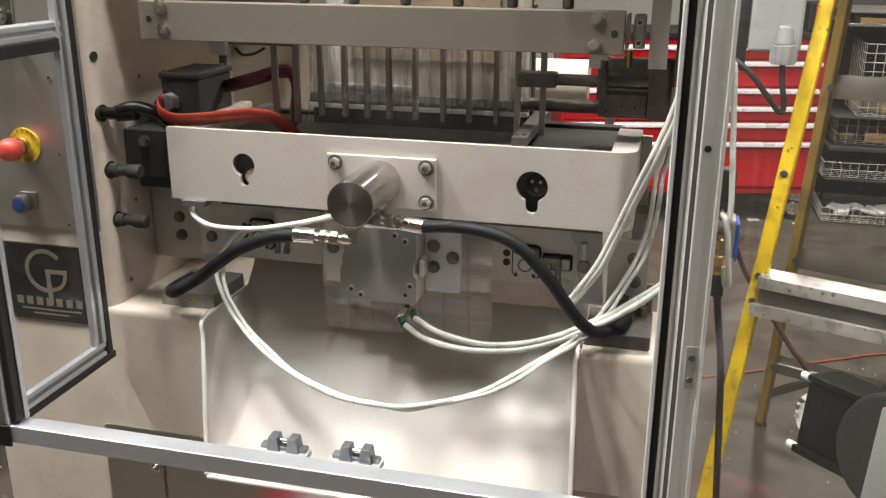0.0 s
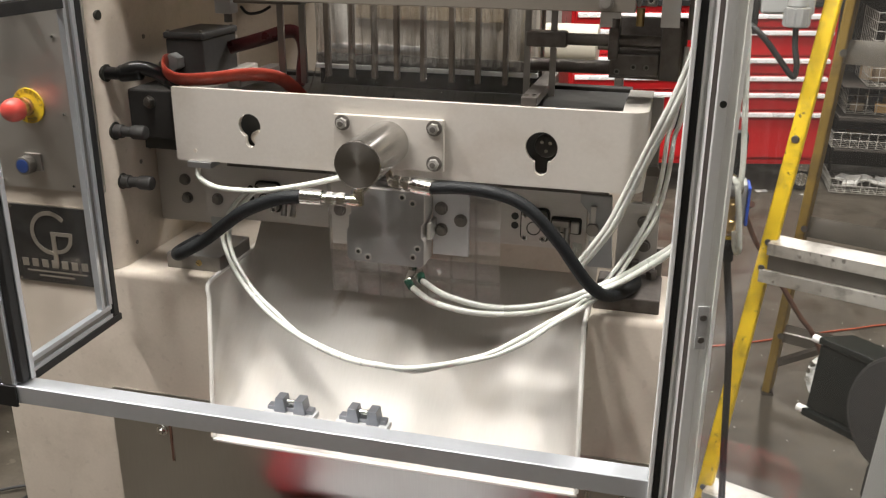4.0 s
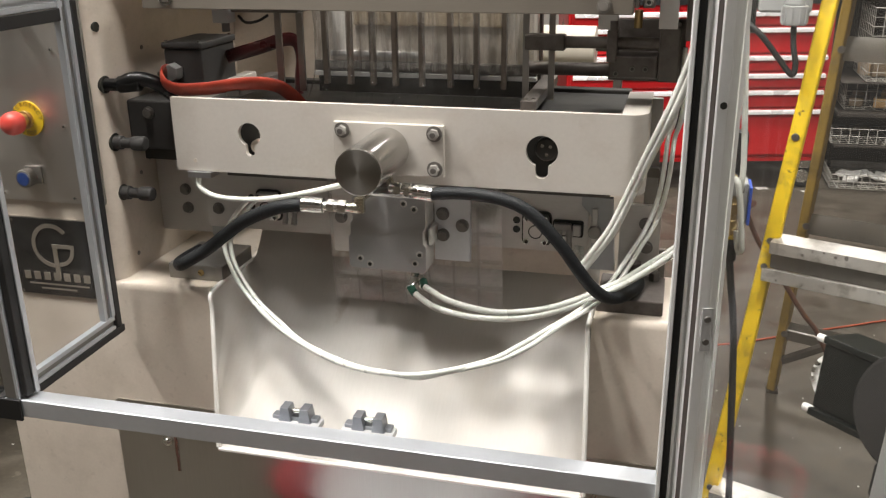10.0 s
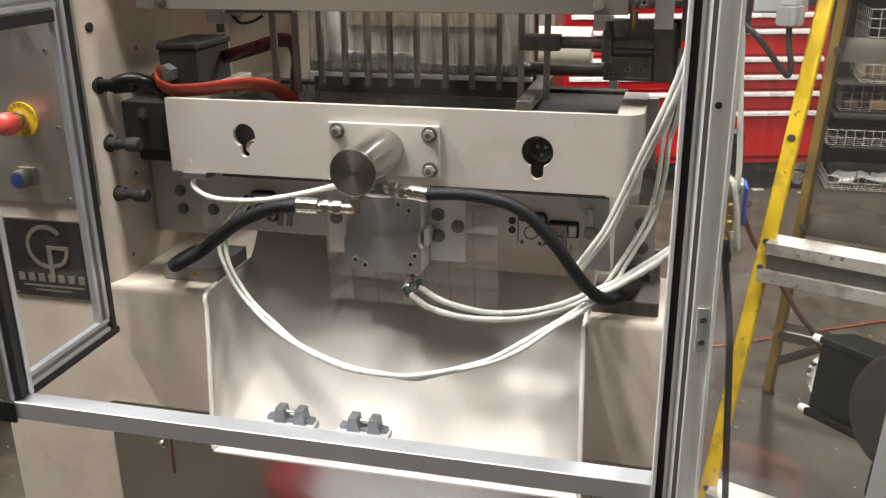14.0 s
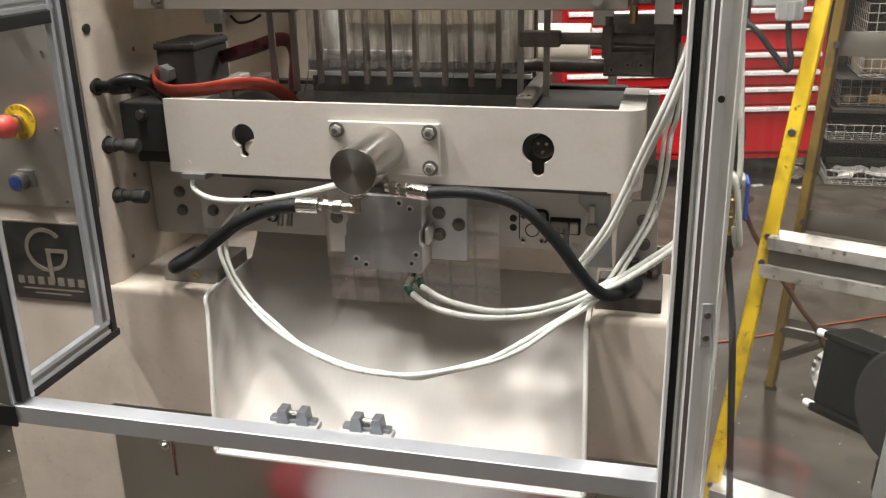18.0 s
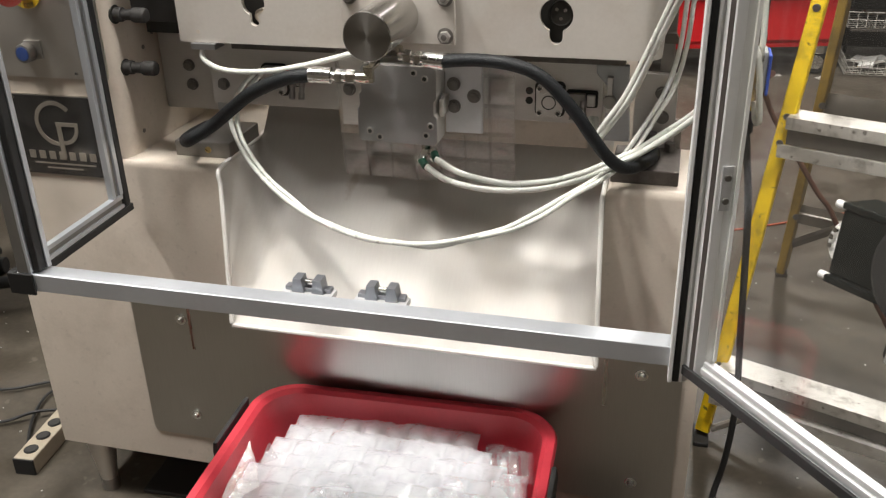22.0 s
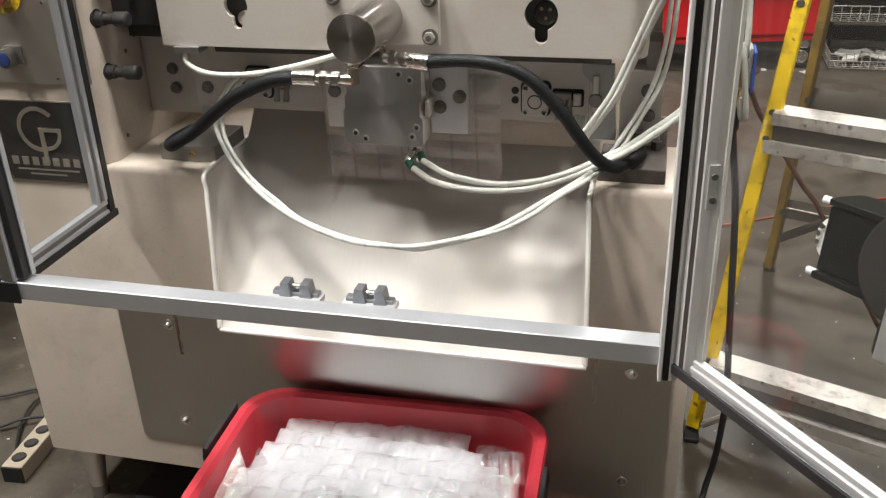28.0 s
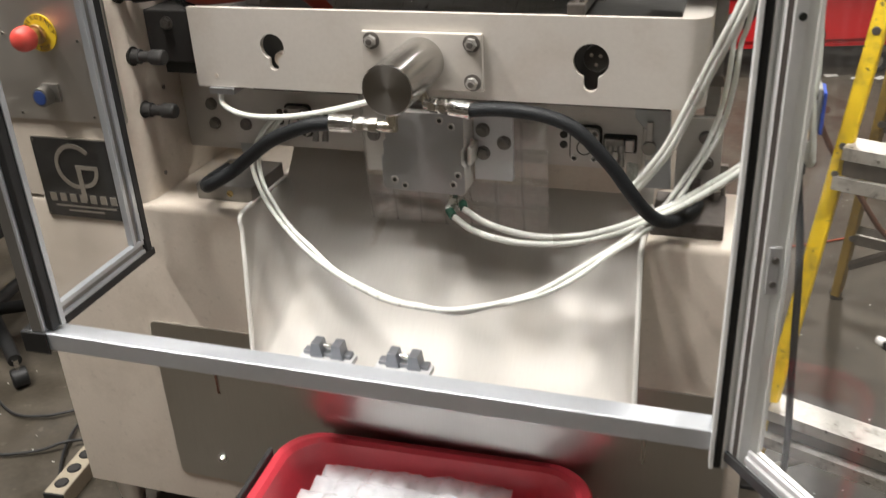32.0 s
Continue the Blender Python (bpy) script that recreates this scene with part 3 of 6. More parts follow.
chute_skin = chute_paint()
chute = part("discharge_chute", b, chute_skin, machine, "glossy cream sloping discharge chute", 60)
for left in (True, False):
    rim = [(cheek_x(z, left), cheek_front(z), z) for z in [0.84 - 0.257 * k / 12 for k in range(13)]]
    rim = [(rim[0][0], 1.56, 0.8465), (rim[0][0], F + 0.03, 0.8465)] + rim
    part("chute_rim", sweep(rim, 0.0042, 8, 3), cream_gloss, machine)
part("chute_lip", sweep([(-0.760, 1.298, 0.579), (-0.43, 1.298, 0.579), (-0.103, 1.298, 0.579)], 0.004, 8, 2), cream_gloss, machine)
for y, z in ((1.352, 0.652), (1.352, 0.618)):
    part("chute_screw", cyl((-0.772, y, z), (-0.766, y, z), 0.0025, seg=8), bolt_dark, machine)

# stainless skirt sheet with slots and dome screws
skirt = part("front_plate", prism(rounded(-1.034, 0.040, 0.226, 0.597, 0.012), "xz", F - 0.003, F + 0.0005), stainless_v, machine, "brushed stainless steel skirt sheet")
for x, z in ((-0.926, 0.516), (-0.927, 0.285), (-0.030, 0.516), (-0.033, 0.276)):
    b = cyl((x, F - 0.003, z), (x, F - 0.006, z), 0.0115, seg=18, bev=0.001)
    cyl((x, F - 0.006, z), (x, F - 0.013, z), 0.0075, 0.0045, 14, bm=b)
    part("dome_nut", b, chrome, skirt, "bright dome nut on a washer")
for x, zz in ((-0.908, 0.446), (-0.0925, 0.441)):
    part("slot_edge", prism(rounded(x - 0.0035, x + 0.0035, zz, 0.566, 0.0034), "xz", F - 0.0042, F - 0.003), steel_polish, skirt)
    # The left slot's brown is a reflection put into its colour.
    part("slot", prism(rounded(x - 0.0018, x + 0.0018, zz + 0.003, 0.563, 0.0017), "xz", F - 0.0055, F - 0.0042), steel_polish if x > -0.5 else brown_hose, skirt)

for x, y in ((-1.215, 1.435), (0.0, 1.435), (-1.215, 1.96), (0.0, 1.96)):
    b = cyl((x, y, 0.03), (x, y, 0.156), 0.018, 0.034, 24)
    leg = part("leg", b, stainless, machine, "tapered stainless steel leg")
    part("foot", cyl((x, y, 0.0), (x, y, 0.031), 0.019, 0.0185, 20), steel_grey, leg)

# control panel on the left column
panel = part("control_panel", prism(rounded(-1.252, -0.988, 0.996, 1.90, 0.006), "xz", F - 0.004, F), stainless, machine, "brushed stainless steel control panel")
for x, z in ((-1.053, 1.273), (-1.050, 1.138), (-1.199, 1.007), (-1.050, 1.006), (-1.199, 1.147), (-1.199, 1.273)):
    place("screw", SMALL, panel, Matrix.Translation((x, F - 0.004, z)))
ex, ez = -1.121, 1.150
disc = part("emergency_stop_disc", cyl((ex, F - 0.004, ez), (ex, F - 0.0065, ez), 0.0315, seg=40), yellow_disc, panel, "yellow emergency stop disc with black lettering")
b = cyl((ex, F - 0.006, ez), (ex, F - 0.030, ez), 0.0125, seg=24)
cyl((ex, F - 0.010, ez), (ex, F - 0.018, ez), 0.0165, seg=24, bev=0.002, bm=b)
part("button_collar", b, brass, panel)
b = bmesh.new()
ring = [(0.010, -0.030), (0.0165, -0.031), (0.0200, -0.036), (0.0208, -0.044), (0.0200, -0.052), (0.0165, -0.059), (0.010, -0.063), (0.0, -0.064)]
prev = None
for r, d in ring:
    cur = [b.verts.new((ex + r * math.cos(2 * math.pi * k / 28), F + d, ez + r * math.sin(2 * math.pi * k / 28))) for k in range(28)] if r else [b.verts.new((ex, F + d, ez))]
    if prev:
        for k in range(28):
            if len(cur) == 1:
                b.faces.new((prev[k], prev[(k + 1) % 28], cur[0]))
            else:
                b.faces.new((prev[k], prev[(k + 1) % 28], cur[(k + 1) % 28], cur[k]))
    prev = cur
bmesh.ops.recalc_face_normals(b, faces=b.faces[:])
part("stop_button", b, red_button, panel, "red mushroom push button", 80)


def letter(ch, size, mat, parent, m):
    cu = bpy.data.curves.new("lettering", "FONT")
    cu.body, cu.size, cu.align_x, cu.align_y, cu.extrude = ch, size, "CENTER", "CENTER", 0.0002
    tmp = bpy.data.objects.new("tmp", cu)
    scene.collection.objects.link(tmp)
    bpy.context.view_layer.update()
    me = bpy.data.meshes.new_from_object(tmp)
    bpy.data.objects.remove(tmp)
    me.materials.append(mat)
    return place("lettering", me, parent, m)


def ring_text(word, start, step, flip):
    for i, ch in enumerate(word):
        a = start + step * i
        r = 0.0262
        m = Matrix.Translation((ex + r * math.sin(radians(a)), F - 0.0068, ez + r * math.cos(radians(a)))) @ pose(0, 0, 0, 90, 0, 0) @ pose(0, 0, 0, 0, 0, -a + (180 if flip else 0))
        letter(ch, 0.0105, ink, panel, m)


ring_text("EMERGENCY", -84, 21, False)
ring_text("STOP", 208, -19, True)

bx, bz = -1.136, 1.043
b = cyl((bx, F - 0.004, bz), (bx, F - 0.026, bz), 0.016, seg=24, bev=0.001)
for k in range(24):
    a = 2 * math.pi * k / 24
    cyl((bx + 0.0158 * math.cos(a), F - 0.005, bz + 0.0158 * math.sin(a)), (bx + 0.0158 * math.cos(a), F - 0.025, bz + 0.0158 * math.sin(a)), 0.0012, seg=6, bm=b)
part("push_button_bezel", b, steel_grey, panel, "knurled metal push button bezel")
part("push_button", cyl((bx, F - 0.022, bz), (bx, F - 0.0275, bz), 0.0125, seg=24, bev=0.001), blue_plast, panel, "dark blue push button")
part("button_plate", box(bx - 0.008, bx + 0.026, F - 0.008, F - 0.004, bz - 0.012, bz + 0.020, 0.001), steel_grey, panel)
sel = part("selector_plate", box(-1.190, -1.1065, F - 0.0055, F - 0.004, 1.3585, 1.425, 0.0004), ink, panel, "black selector label plate with a pale border")
for q in (box(-1.190, -1.1065, F - 0.0062, F - 0.0056, 1.3585, 1.3605), box(-1.1085, -1.1065, F - 0.0062, F - 0.0056, 1.361, 1.425)):
    part("plate_edging", q, plate_gold, sel)
for word, x, z in (("OFF", -1.128, 1.3885), ("AUTO", -1.1165, 1.384)):
    letter(word, 0.0062, plate_gold, sel, Matrix.Translation((x, F - 0.0058, z)) @ pose(0, 0, 0, 90, 0, 0))
part("selector_knob", lathe((-1.131, F - 0.0056, 1.377), (-1.131, F - 0.034, 1.377), [(0, 0.0150), (0.2, 0.0150), (0.25, 0.0125), (0.9, 0.0115), (1, 0.0095)], 24), chrome, panel, "bright selector knob")

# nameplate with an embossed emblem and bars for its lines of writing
name = part("nameplate", prism(rounded(-1.201, -1.030, 0.808, 0.961, 0.003), "xz", F - 0.003, F), plate_black, machine, "black enamelled nameplate with a pale round emblem")
part("plate_border", prism(rounded(-1.2035, -1.0275, 0.8055, 0.9635, 0.004), "xz", F - 0.0018, F), plate_gold, name)
gx, gz = -1.117, 0.909


def arc_band(cx, cz, r0, r1, a0, a1, n=40):
    pts = [(cx + r1 * math.cos(radians(a0 + (a1 - a0) * i / n)), cz + r1 * math.sin(radians(a0 + (a1 - a0) * i / n))) for i in range(n + 1)]
    pts += [(cx + r0 * math.cos(radians(a1 + (a0 - a1) * i / n)), cz + r0 * math.sin(radians(a1 + (a0 - a1) * i / n))) for i in range(n + 1)]
    return pts


part("emblem_ring", prism(arc_band(gx, gz, 0.0355, 0.0435, 42, 268), "xz", F - 0.0042, F - 0.003), plate_gold, name)
part("emblem_bowl", prism(arc_band(gx + 0.010, gz - 0.0045, 0.0285, 0.0360, -90, 0), "xz", F - 0.0042, F - 0.003), plate_gold, name)
part("emblem_bar", box(gx - 0.0005, gx + 0.046, F - 0.0043, F - 0.003, gz - 0.0045, gz + 0.0030), plate_gold, name)
part("emblem_stem", box(gx, gx + 0.0095, F - 0.0044, F - 0.003, gz - 0.066, gz - 0.0046), plate_gold, name)
for i in range(7):
    x = -1.188 + i * 0.0215
    part("writing_bar", box(x, x + 0.0135, F - 0.0040, F - 0.003, 0.8385, 0.8545, 0.0008), plate_gold, name)
part("writing_bar", box(-1.180, -1.050, F - 0.0036, F - 0.003, 0.8285, 0.8315), plate_gold, name)
part("writing_bar", box(-1.155, -1.078, F - 0.0036, F - 0.003, 0.8195, 0.8225), plate_gold, name)
for x in (-1.196, -1.035):
    for z in (0.813, 0.956):
        part("rivet", cyl((x, F - 0.003, z), (x, F - 0.0045, z), 0.0025, seg=10), bolt_zinc, name)

# ---- inside of the left column: holes, stubs, screws ----
XL = -0.98
for y, z, r in ((1.421, 1.309, 0.0085), (1.426, 1.209, 0.0155), (1.432, 1.104, 0.0165), (1.436, 1.009, 0.0150)):
    part("bore", cyl((XL - 0.02, y, z), (XL + 0.0012, y, z), r, seg=24), ink, machine)
for y, z in ((1.552, 1.257), (1.535, 1.05), (1.50, 1.03), (1.458, 0.882), (1.60, 1.20)):
    part("tapped_hole", cyl((XL - 0.01, y, z), (XL + 0.0012, y, z), 0.0042, seg=12), bolt_dark, machine)
for y, z in ((1.432, 1.104), (1.436, 1.009)):
    b = cyl((XL - 0.01, y, z), (XL + 0.016, y, z), 0.0125, seg=24, bev=0.002)
    cyl((XL + 0.016, y, z), (XL + 0.034, y, z), 0.0095, seg=20, bm=b)
    cyl((XL + 0.034, y, z), (XL + 0.062, y, z), 0.013, seg=20, bev=0.004, bm=b)
    part("stub_shaft", b, dark_box, machine)
part("side_block", box(XL + 0.001, -0.885, 1.48, 1.62, 1.082, 1.172, 0.003), dark_box, machine, "dark steel bearing block")
part("side_block_tail", box(XL + 0.02, -0.86, 1.49, 1.60, 1.06, 1.082, 0.002), ink, machine)
place("bolt", HEX_D, machine, Matrix.Translation((-0.935, 1.48, 1.15)))

# ---- jaw housing ----
jaw = thing("jaw_housing", "white enamelled jaw housing frame with two keyhole openings", "machine part", (-0.44, 1.5, 1.07))
Y0, Y1, X0, X1, Z0, Z1 = 1.402, 1.690, -0.842, -0.042, 1.069, 1.196


def keyhole(cx, cz, r, w, drop, n=24):
    """Outline of a keyhole: a round with a rounded slot below."""
    a = math.asin(w / r)
    pts = [(cx + r * math.sin(t), cz + r * math.cos(t)) for t in [(-(math.pi - a)) + 2 * (math.pi - a) * i / n for i in range(n + 1)]]
    zb = cz - drop + w
    pts += [(cx + w * math.cos(t), zb - w * math.sin(t)) for t in [math.pi * i / 8 for i in range(9)]]
    return pts


def wall_with_holes(x0, x1, z0, z1, y0, y1, holes, corner):
    """A front wall with openings cut right through it."""
    b = bmesh.new()
    loops = [rounded(x0, x1, z0, z1, corner, 4)] + holes
    es = []
    for lp in loops:
        vs = [b.verts.new((x, y0, z)) for x, z in lp]
        es += [b.edges.new((vs[i], vs[(i + 1) % len(vs)])) for i in range(len(vs))]
    bmesh.ops.triangle_fill(b, use_beauty=True, edges=es)
    ret = bmesh.ops.extrude_face_region(b, geom=b.faces[:])
    for v in [g for g in ret["geom"] if isinstance(g, bmesh.types.BMVert)]:
        v.co.y = y1
    bmesh.ops.recalc_face_normals(b, faces=b.faces[:])
    return b


RC = 0.030
b = wall_with_holes(X0, X1 - 0.040, Z0, Z1, Y0, Y0 + 0.010, [keyhole(-0.700, 1.137, 0.0205, 0.0085, 0.0375), keyhole(-0.202, 1.133, 0.0255, 0.0105, 0.0445)], 0.0004)
part("front_wall", b, white_paint, jaw)
pts = [(X1 - RC + RC * math.sin(radians(a)), Y0 + RC - RC * math.cos(radians(a))) for a in range(0, 91, 10)]
pts += [(X1, 1.60), (X1 - 0.040, 1.60), (X1 - 0.040, Y0 + 0.026), (X1 - 0.040, Y0)]
part("end_wall", prism(pts, "xy", Z0, Z1), white_paint, jaw)
part("end_wall", box(X0, X0 + 0.026, Y0 + 0.0262, Y1, Z0, Z1, 0.003), white_paint, jaw)
part("rear_wall", box(X0 + 0.0262, X1 - 0.0402, Y1 - 0.026, Y1, Z0, Z1 - 0.010, 0.002), tray_grey, jaw)
part("jaw_block", box(X0 + 0.027, X1 - 0.041, Y0 + 0.027, Y1 - 0.03, 1.085, 1.180, 0.002), tray_grey, jaw, "dark grey sealing jaw block")
part("socket_pin", cyl((-0.695, Y0 + 0.031, 1.113), (-0.695, Y0 + 0.014, 1.113), 0.012, seg=20, bev=0.003), cream, jaw, "pale pin inside the keyhole")
pin = part("socket_pin", cyl((-0.196, Y0 + 0.031, 1.134), (-0.196, Y0 + 0.010, 1.134), 0.019, seg=28, bev=0.003), tray_grey, jaw)
# Chrome dots set on the dark pin as its glints.
for dx, dz in ((0.006, 0.005), (-0.007, 0.006), (0.0, -0.008)):
    part("pin_glint", cyl((-0.196 + dx, Y0 + 0.0102, 1.134 + dz), (-0.196 + dx, Y0 + 0.0094, 1.134 + dz), 0.0028, seg=12), chrome, pin)
for x, y, r in ((-0.676, 1.415, 0.0035), (-0.167, 1.415, 0.0035), (-0.111, 1.415, 0.0035), (-0.58, 1.415, 0.002), (-0.40, 1.415, 0.002), (-0.30, 1.415, 0.002)):
    part("top_hole", cyl((x, y, Z1 - 0.004), (x, y, Z1 + 0.0004), r, seg=14), ink, jaw)
part("plug", cyl((-0.806, Y0 - 0.0008, 1.087), (-0.806, Y0 + 0.002, 1.087), 0.0035, seg=14), cream, jaw)
for x, y0, y1 in ((-0.226, 1.408, 1.66), (-0.735, 1.425, 1.60)):
    bar = part("clamp_bar", box(x - 0.0125, x + 0.0125, y0, y1, Z1, Z1 + 0.015, 0.0015), slide_dark, jaw, "dark steel clamp bar across the housing")
    for k in (-0.006, 0.006):
        part("pin", cyl((x + k, y0 + 0.012, Z1 + 0.015), (x + k, y0 + 0.012, Z1 + 0.0172), 0.0035, seg=12), chrome, bar)
# bolted face plate and the turned ram
face = part("face_plate", box(-0.544, -0.358, Y0 - 0.010, Y0, 1.084, 1.169, 0.0012), white_paint, jaw, "white bolted face plate")
bolts(BIGSOCK, face, [(x, Y0 - 0.010, z) for x in (-0.528, -0.373) for z in (1.156, 1.098)], name="hex_bolt")
part("ram", cyl((-0.452, Y0 - 0.010, 1.127), (-0.452, 1.247, 1.127), 0.0365, seg=64, bev=0.0012), ram_steel, jaw, "polished steel cylinder")
part("ram_face", cyl((-0.452, 1.2472, 1.127), (-0.452, 1.2462, 1.127), 0.0350, seg=64), steel_lathe, jaw, "turned steel end face")

# ---- upper cross beam ----
beam = thing("cross_beam", "pale grey-cream machined cross beam with hex bolts", "machine part", (-0.47, 1.43, 1.341))
part("beam", box(-0.885, -0.075, 1.420, 1.450, 1.341, 1.4045, 0.0012), M("grey_cream_beam", (0.225, 0.198, 0.165), 0.42, 0.25, var=0.07, vs=5, fine=70, bump=0.04, stretch=(1, 8, 8)), beam)
bolts(HEX, beam, [(-0.842, 1.420, 1.397), (-0.840, 1.420, 1.358)])
bolts(hex_mesh("bolt", 0.0095, 0.004, M("pale_bolt", (0.26, 0.24, 0.215), 0.45, 0.4), 0.011), beam, [(-0.116, 1.420, 1.392), (-0.118, 1.420, 1.354)])
for x, z in ((-0.866, 1.375), (-0.089, 1.372)):
    part("bore", cyl((x, 1.4195, z), (x, 1.43, z), 0.0055, seg=18), ink, beam)
part("bearing_plate", box(-0.073, -0.068, 1.425, 1.47, 1.350, 1.400, 0.001), steel_grey, beam)
for z in (1.389, 1.359):
    place("bolt", SOCK, beam, Matrix.Translation((-0.0535, 1.429, z)))
part("bracket", box(-0.062, -0.044, 1.43, 1.46, 1.35, 1.40, 0.003), steel_grey, beam)
part("hanger", box(-0.775, -0.745, 1.452, 1.48, 1.315, 1.350, 0.002), grey_light, beam)
part("hanger_pin", cyl((-0.758, 1.466, 1.300), (-0.758, 1.466, 1.316), 0.007, seg=14), steel_dark, beam)
part("switch_bar", box(-0.742, -0.62, 1.455, 1.50, 1.333, 1.341, 0.002), steel_dark, beam)
part("switch_cable", sweep([(-0.73, 1.46, 1.327), (-0.715, 1.455, 1.317), (-0.695, 1.46, 1.319), (-0.68, 1.47, 1.328)], 0.0025, 8, 5), black_rub, beam)
for x in (-0.677, -0.637):
    part("guide_rod", box(x - 0.0055, x + 0.0055, 1.497, 1.503, 1.196, 1.345), steel_grey, beam)
for x in (-0.246, -0.204):
    part("guide_rod", box(x - 0.005, x + 0.005, 1.497, 1.503, 1.197, 1.345), steel_grey, beam)
part("upper_row", box(-0.62, -0.09, 1.452, 1.47, 1.42, 1.47, 0.003), steel_dark, beam)
for i in range(6):
    x = -0.60 + 0.087 * i
    part("clamp_foot", cyl((x, 1.462, 1.404), (x, 1.462, 1.42), 0.009, seg=18, bev=0.003), steel_dark, beam)

# forming lanes: dark separators with clear film lanes that hang between them
lanes = thing("forming_lanes", "row of clear film lanes between brown separator bars", "machine part", (-0.43, 1.55, 1.2))
edges = [-0.634, -0.612, -0.567, -0.525, -0.484, -0.436, -0.385, -0.339, -0.291, -0.240]
for x in edges[1:-1]:
    part("separator", box(x - 0.0044, x + 0.0044, 1.544, 1.558, 1.202, 1.36, 0.001), M("brown_separator", (0.135, 0.108, 0.086), 0.45, 0.3, var=0.15, vs=20), lanes)
for i in range(len(edges) - 1):
    xa, xb = edges[i], edges[i + 1]
    b = bmesh.new()
    g = []
    for r in range(15):
        z = 1.36 - 0.178 * r / 14
        row = []
        for c in range(19):
            u = c / 18
            y = 1.548 - 0.016 * math.sin(math.pi * u) - 0.014 * noise.noise(Vector((xa * 31 + u * 4.6, z * 6, i))) - 0.004 * noise.noise(Vector((xa * 57 + u * 13, z * 11, i))) - (0.045 * ((r - 9) / 5) ** 2 if r > 9 else 0)
            row.append(b.verts.new((xa + (xb - xa) * u, y, z + (0.004 if r < 10 else 0.009) * noise.noise(Vector((u * 5 + i, r * 0.7, 2.0))))))
        g.append(row)
    for r in range(14):
        for c in range(18):
            f = b.faces.new((g[r][c], g[r][c + 1], g[r + 1][c + 1], g[r + 1][c]))
            f.material_index = 1 if r > 9 else 0
    part("film_lane", b, film, lanes, "crinkled clear film lane", 80).data.materials.append(sag_film)
part("backing_plate", box(-0.640, -0.238, 1.578, 1.590, 1.222, 1.42, 0.002), lane_back, lanes, "stained steel backing plate behind the film lanes")
part("backing_bar", box(-0.612, -0.436, 1.570, 1.5778, 1.2475, 1.2575, 0.002), alu_soft, lanes, "bright bar on the backing plate")
part("backing_foot", box(-0.640, -0.238, 1.566, 1.5778, 1.2218, 1.240, 0.002), steel_dark, lanes)
part("upper_backing", box(-0.566, -0.292, 1.573, 1.5778, 1.302, 1.42, 0.001), tan_sheet, lanes, "tan sheet behind the film lanes")
part("white_strip", box(-0.606, -0.573, 1.573, 1.5778, 1.242, 1.42, 0.001), cream_gloss, lanes, "pale strip behind the film lanes")
part("ledge", box(-0.640, -0.238, 1.560, 1.5778, 1.214, 1.2215, 0.001), alu_soft, lanes)
part("lower_backing", box(-0.640, -0.238, 1.580, 1.590, 1.182, 1.2135, 0.001), tray_grey, lanes)

# slide with shafts beside the lanes
slide = thing("cross_slide", "dark steel slide block on two round shafts", "machine part", (-0.1, 1.5, 1.23))
part("post", box(-0.255, -0.237, 1.61, 1.63, 1.10, 1.40, 0.001), slide_dark, slide)
part("clamp_block", box(-0.247, -0.182, 1.487, 1.512, 1.277, 1.302, 0.003), slide_dark, slide)
part("shaft", cyl((-0.245, 1.5, 1.290), (-0.03, 1.5, 1.290), 0.0095, seg=20), slide_dark, slide)
part("shaft", cyl((-0.245, 1.53, 1.243), (-0.02, 1.53, 1.243), 0.011, seg=20), slide_dark, slide)
part("block", box(-0.112, -0.0365, 1.487, 1.55, 1.237, 1.272, 0.003), slide_dark, slide)
part("block_upper", box(-0.116, -0.100, 1.482, 1.525, 1.262, 1.312, 0.002), slide_dark, slide)
part("block_end", box(-0.036, -0.004, 1.487, 1.55, 1.232, 1.318, 0.003), slide_dark, slide)
part("hanger_plate", box(-0.131, -0.100, 1.485, 1.500, 1.312, 1.347, 0.001), alu_mill, slide)
part("hanger_plate", box(-0.038, -0.010, 1.452, 1.466, 1.318, 1.60, 0.001), alu_mill, slide)
part("side_plate", box(0.002, 0.022, 1.46, 1.60, 1.30, 1.60, 0.002), slide_dark, slide)
part("carrier_plate", box(-0.118, 0.004, 1.556, 1.566, 1.222, 1.322, 0.002), slide_dark, slide)
part("knob", cyl((-0.070, 1.49, 1.315), (-0.070, 1.49, 1.342), 0.0065, seg=14), brass, slide)
part("pin", cyl((-0.106, 1.48, 1.312), (-0.106, 1.48, 1.326), 0.006, seg=12), slide_dark, slide)
bolts(SOCK_D, slide, [(-0.075, 1.487, 1.252), (-0.055, 1.487, 1.252), (-0.1, 1.482, 1.245)], name="socket_screw")

# ---- lower jaw drive: plates, valve blocks, fluid block ----
drive = thing("lower_drive", "pale machined plates and blocks of the jaw drive", "machine part", (-0.45, 1.55, 0.86))
part("back_plate", box(-0.86, -0.135, 1.520, 1.540, 0.925, 1.066, 0.001), alu_mill, drive, "pale machined back plate")
part("lower_rail", box(-0.62, -0.16, 1.545, 1.565, 0.872, 0.923, 0.002), cream, drive)
# Dark strip that puts the shade under the jaw housing into colour.
part("housing_shade_strip", box(-0.80, -0.10, 1.50, 1.5195, 1.034, 1.066, 0.001), steel_dark, drive)
part("wall_plate", box(-0.978, -0.862, 1.55, 1.57, 0.90, 1.066, 0.002), alu_mill, drive)
bolts(HEX_D, drive, [(-0.919, 1.55, 0.986), (-0.917, 1.55, 0.949)])
bolts(HEX_D, drive, [(-0.835, 1.52, 0.962)])
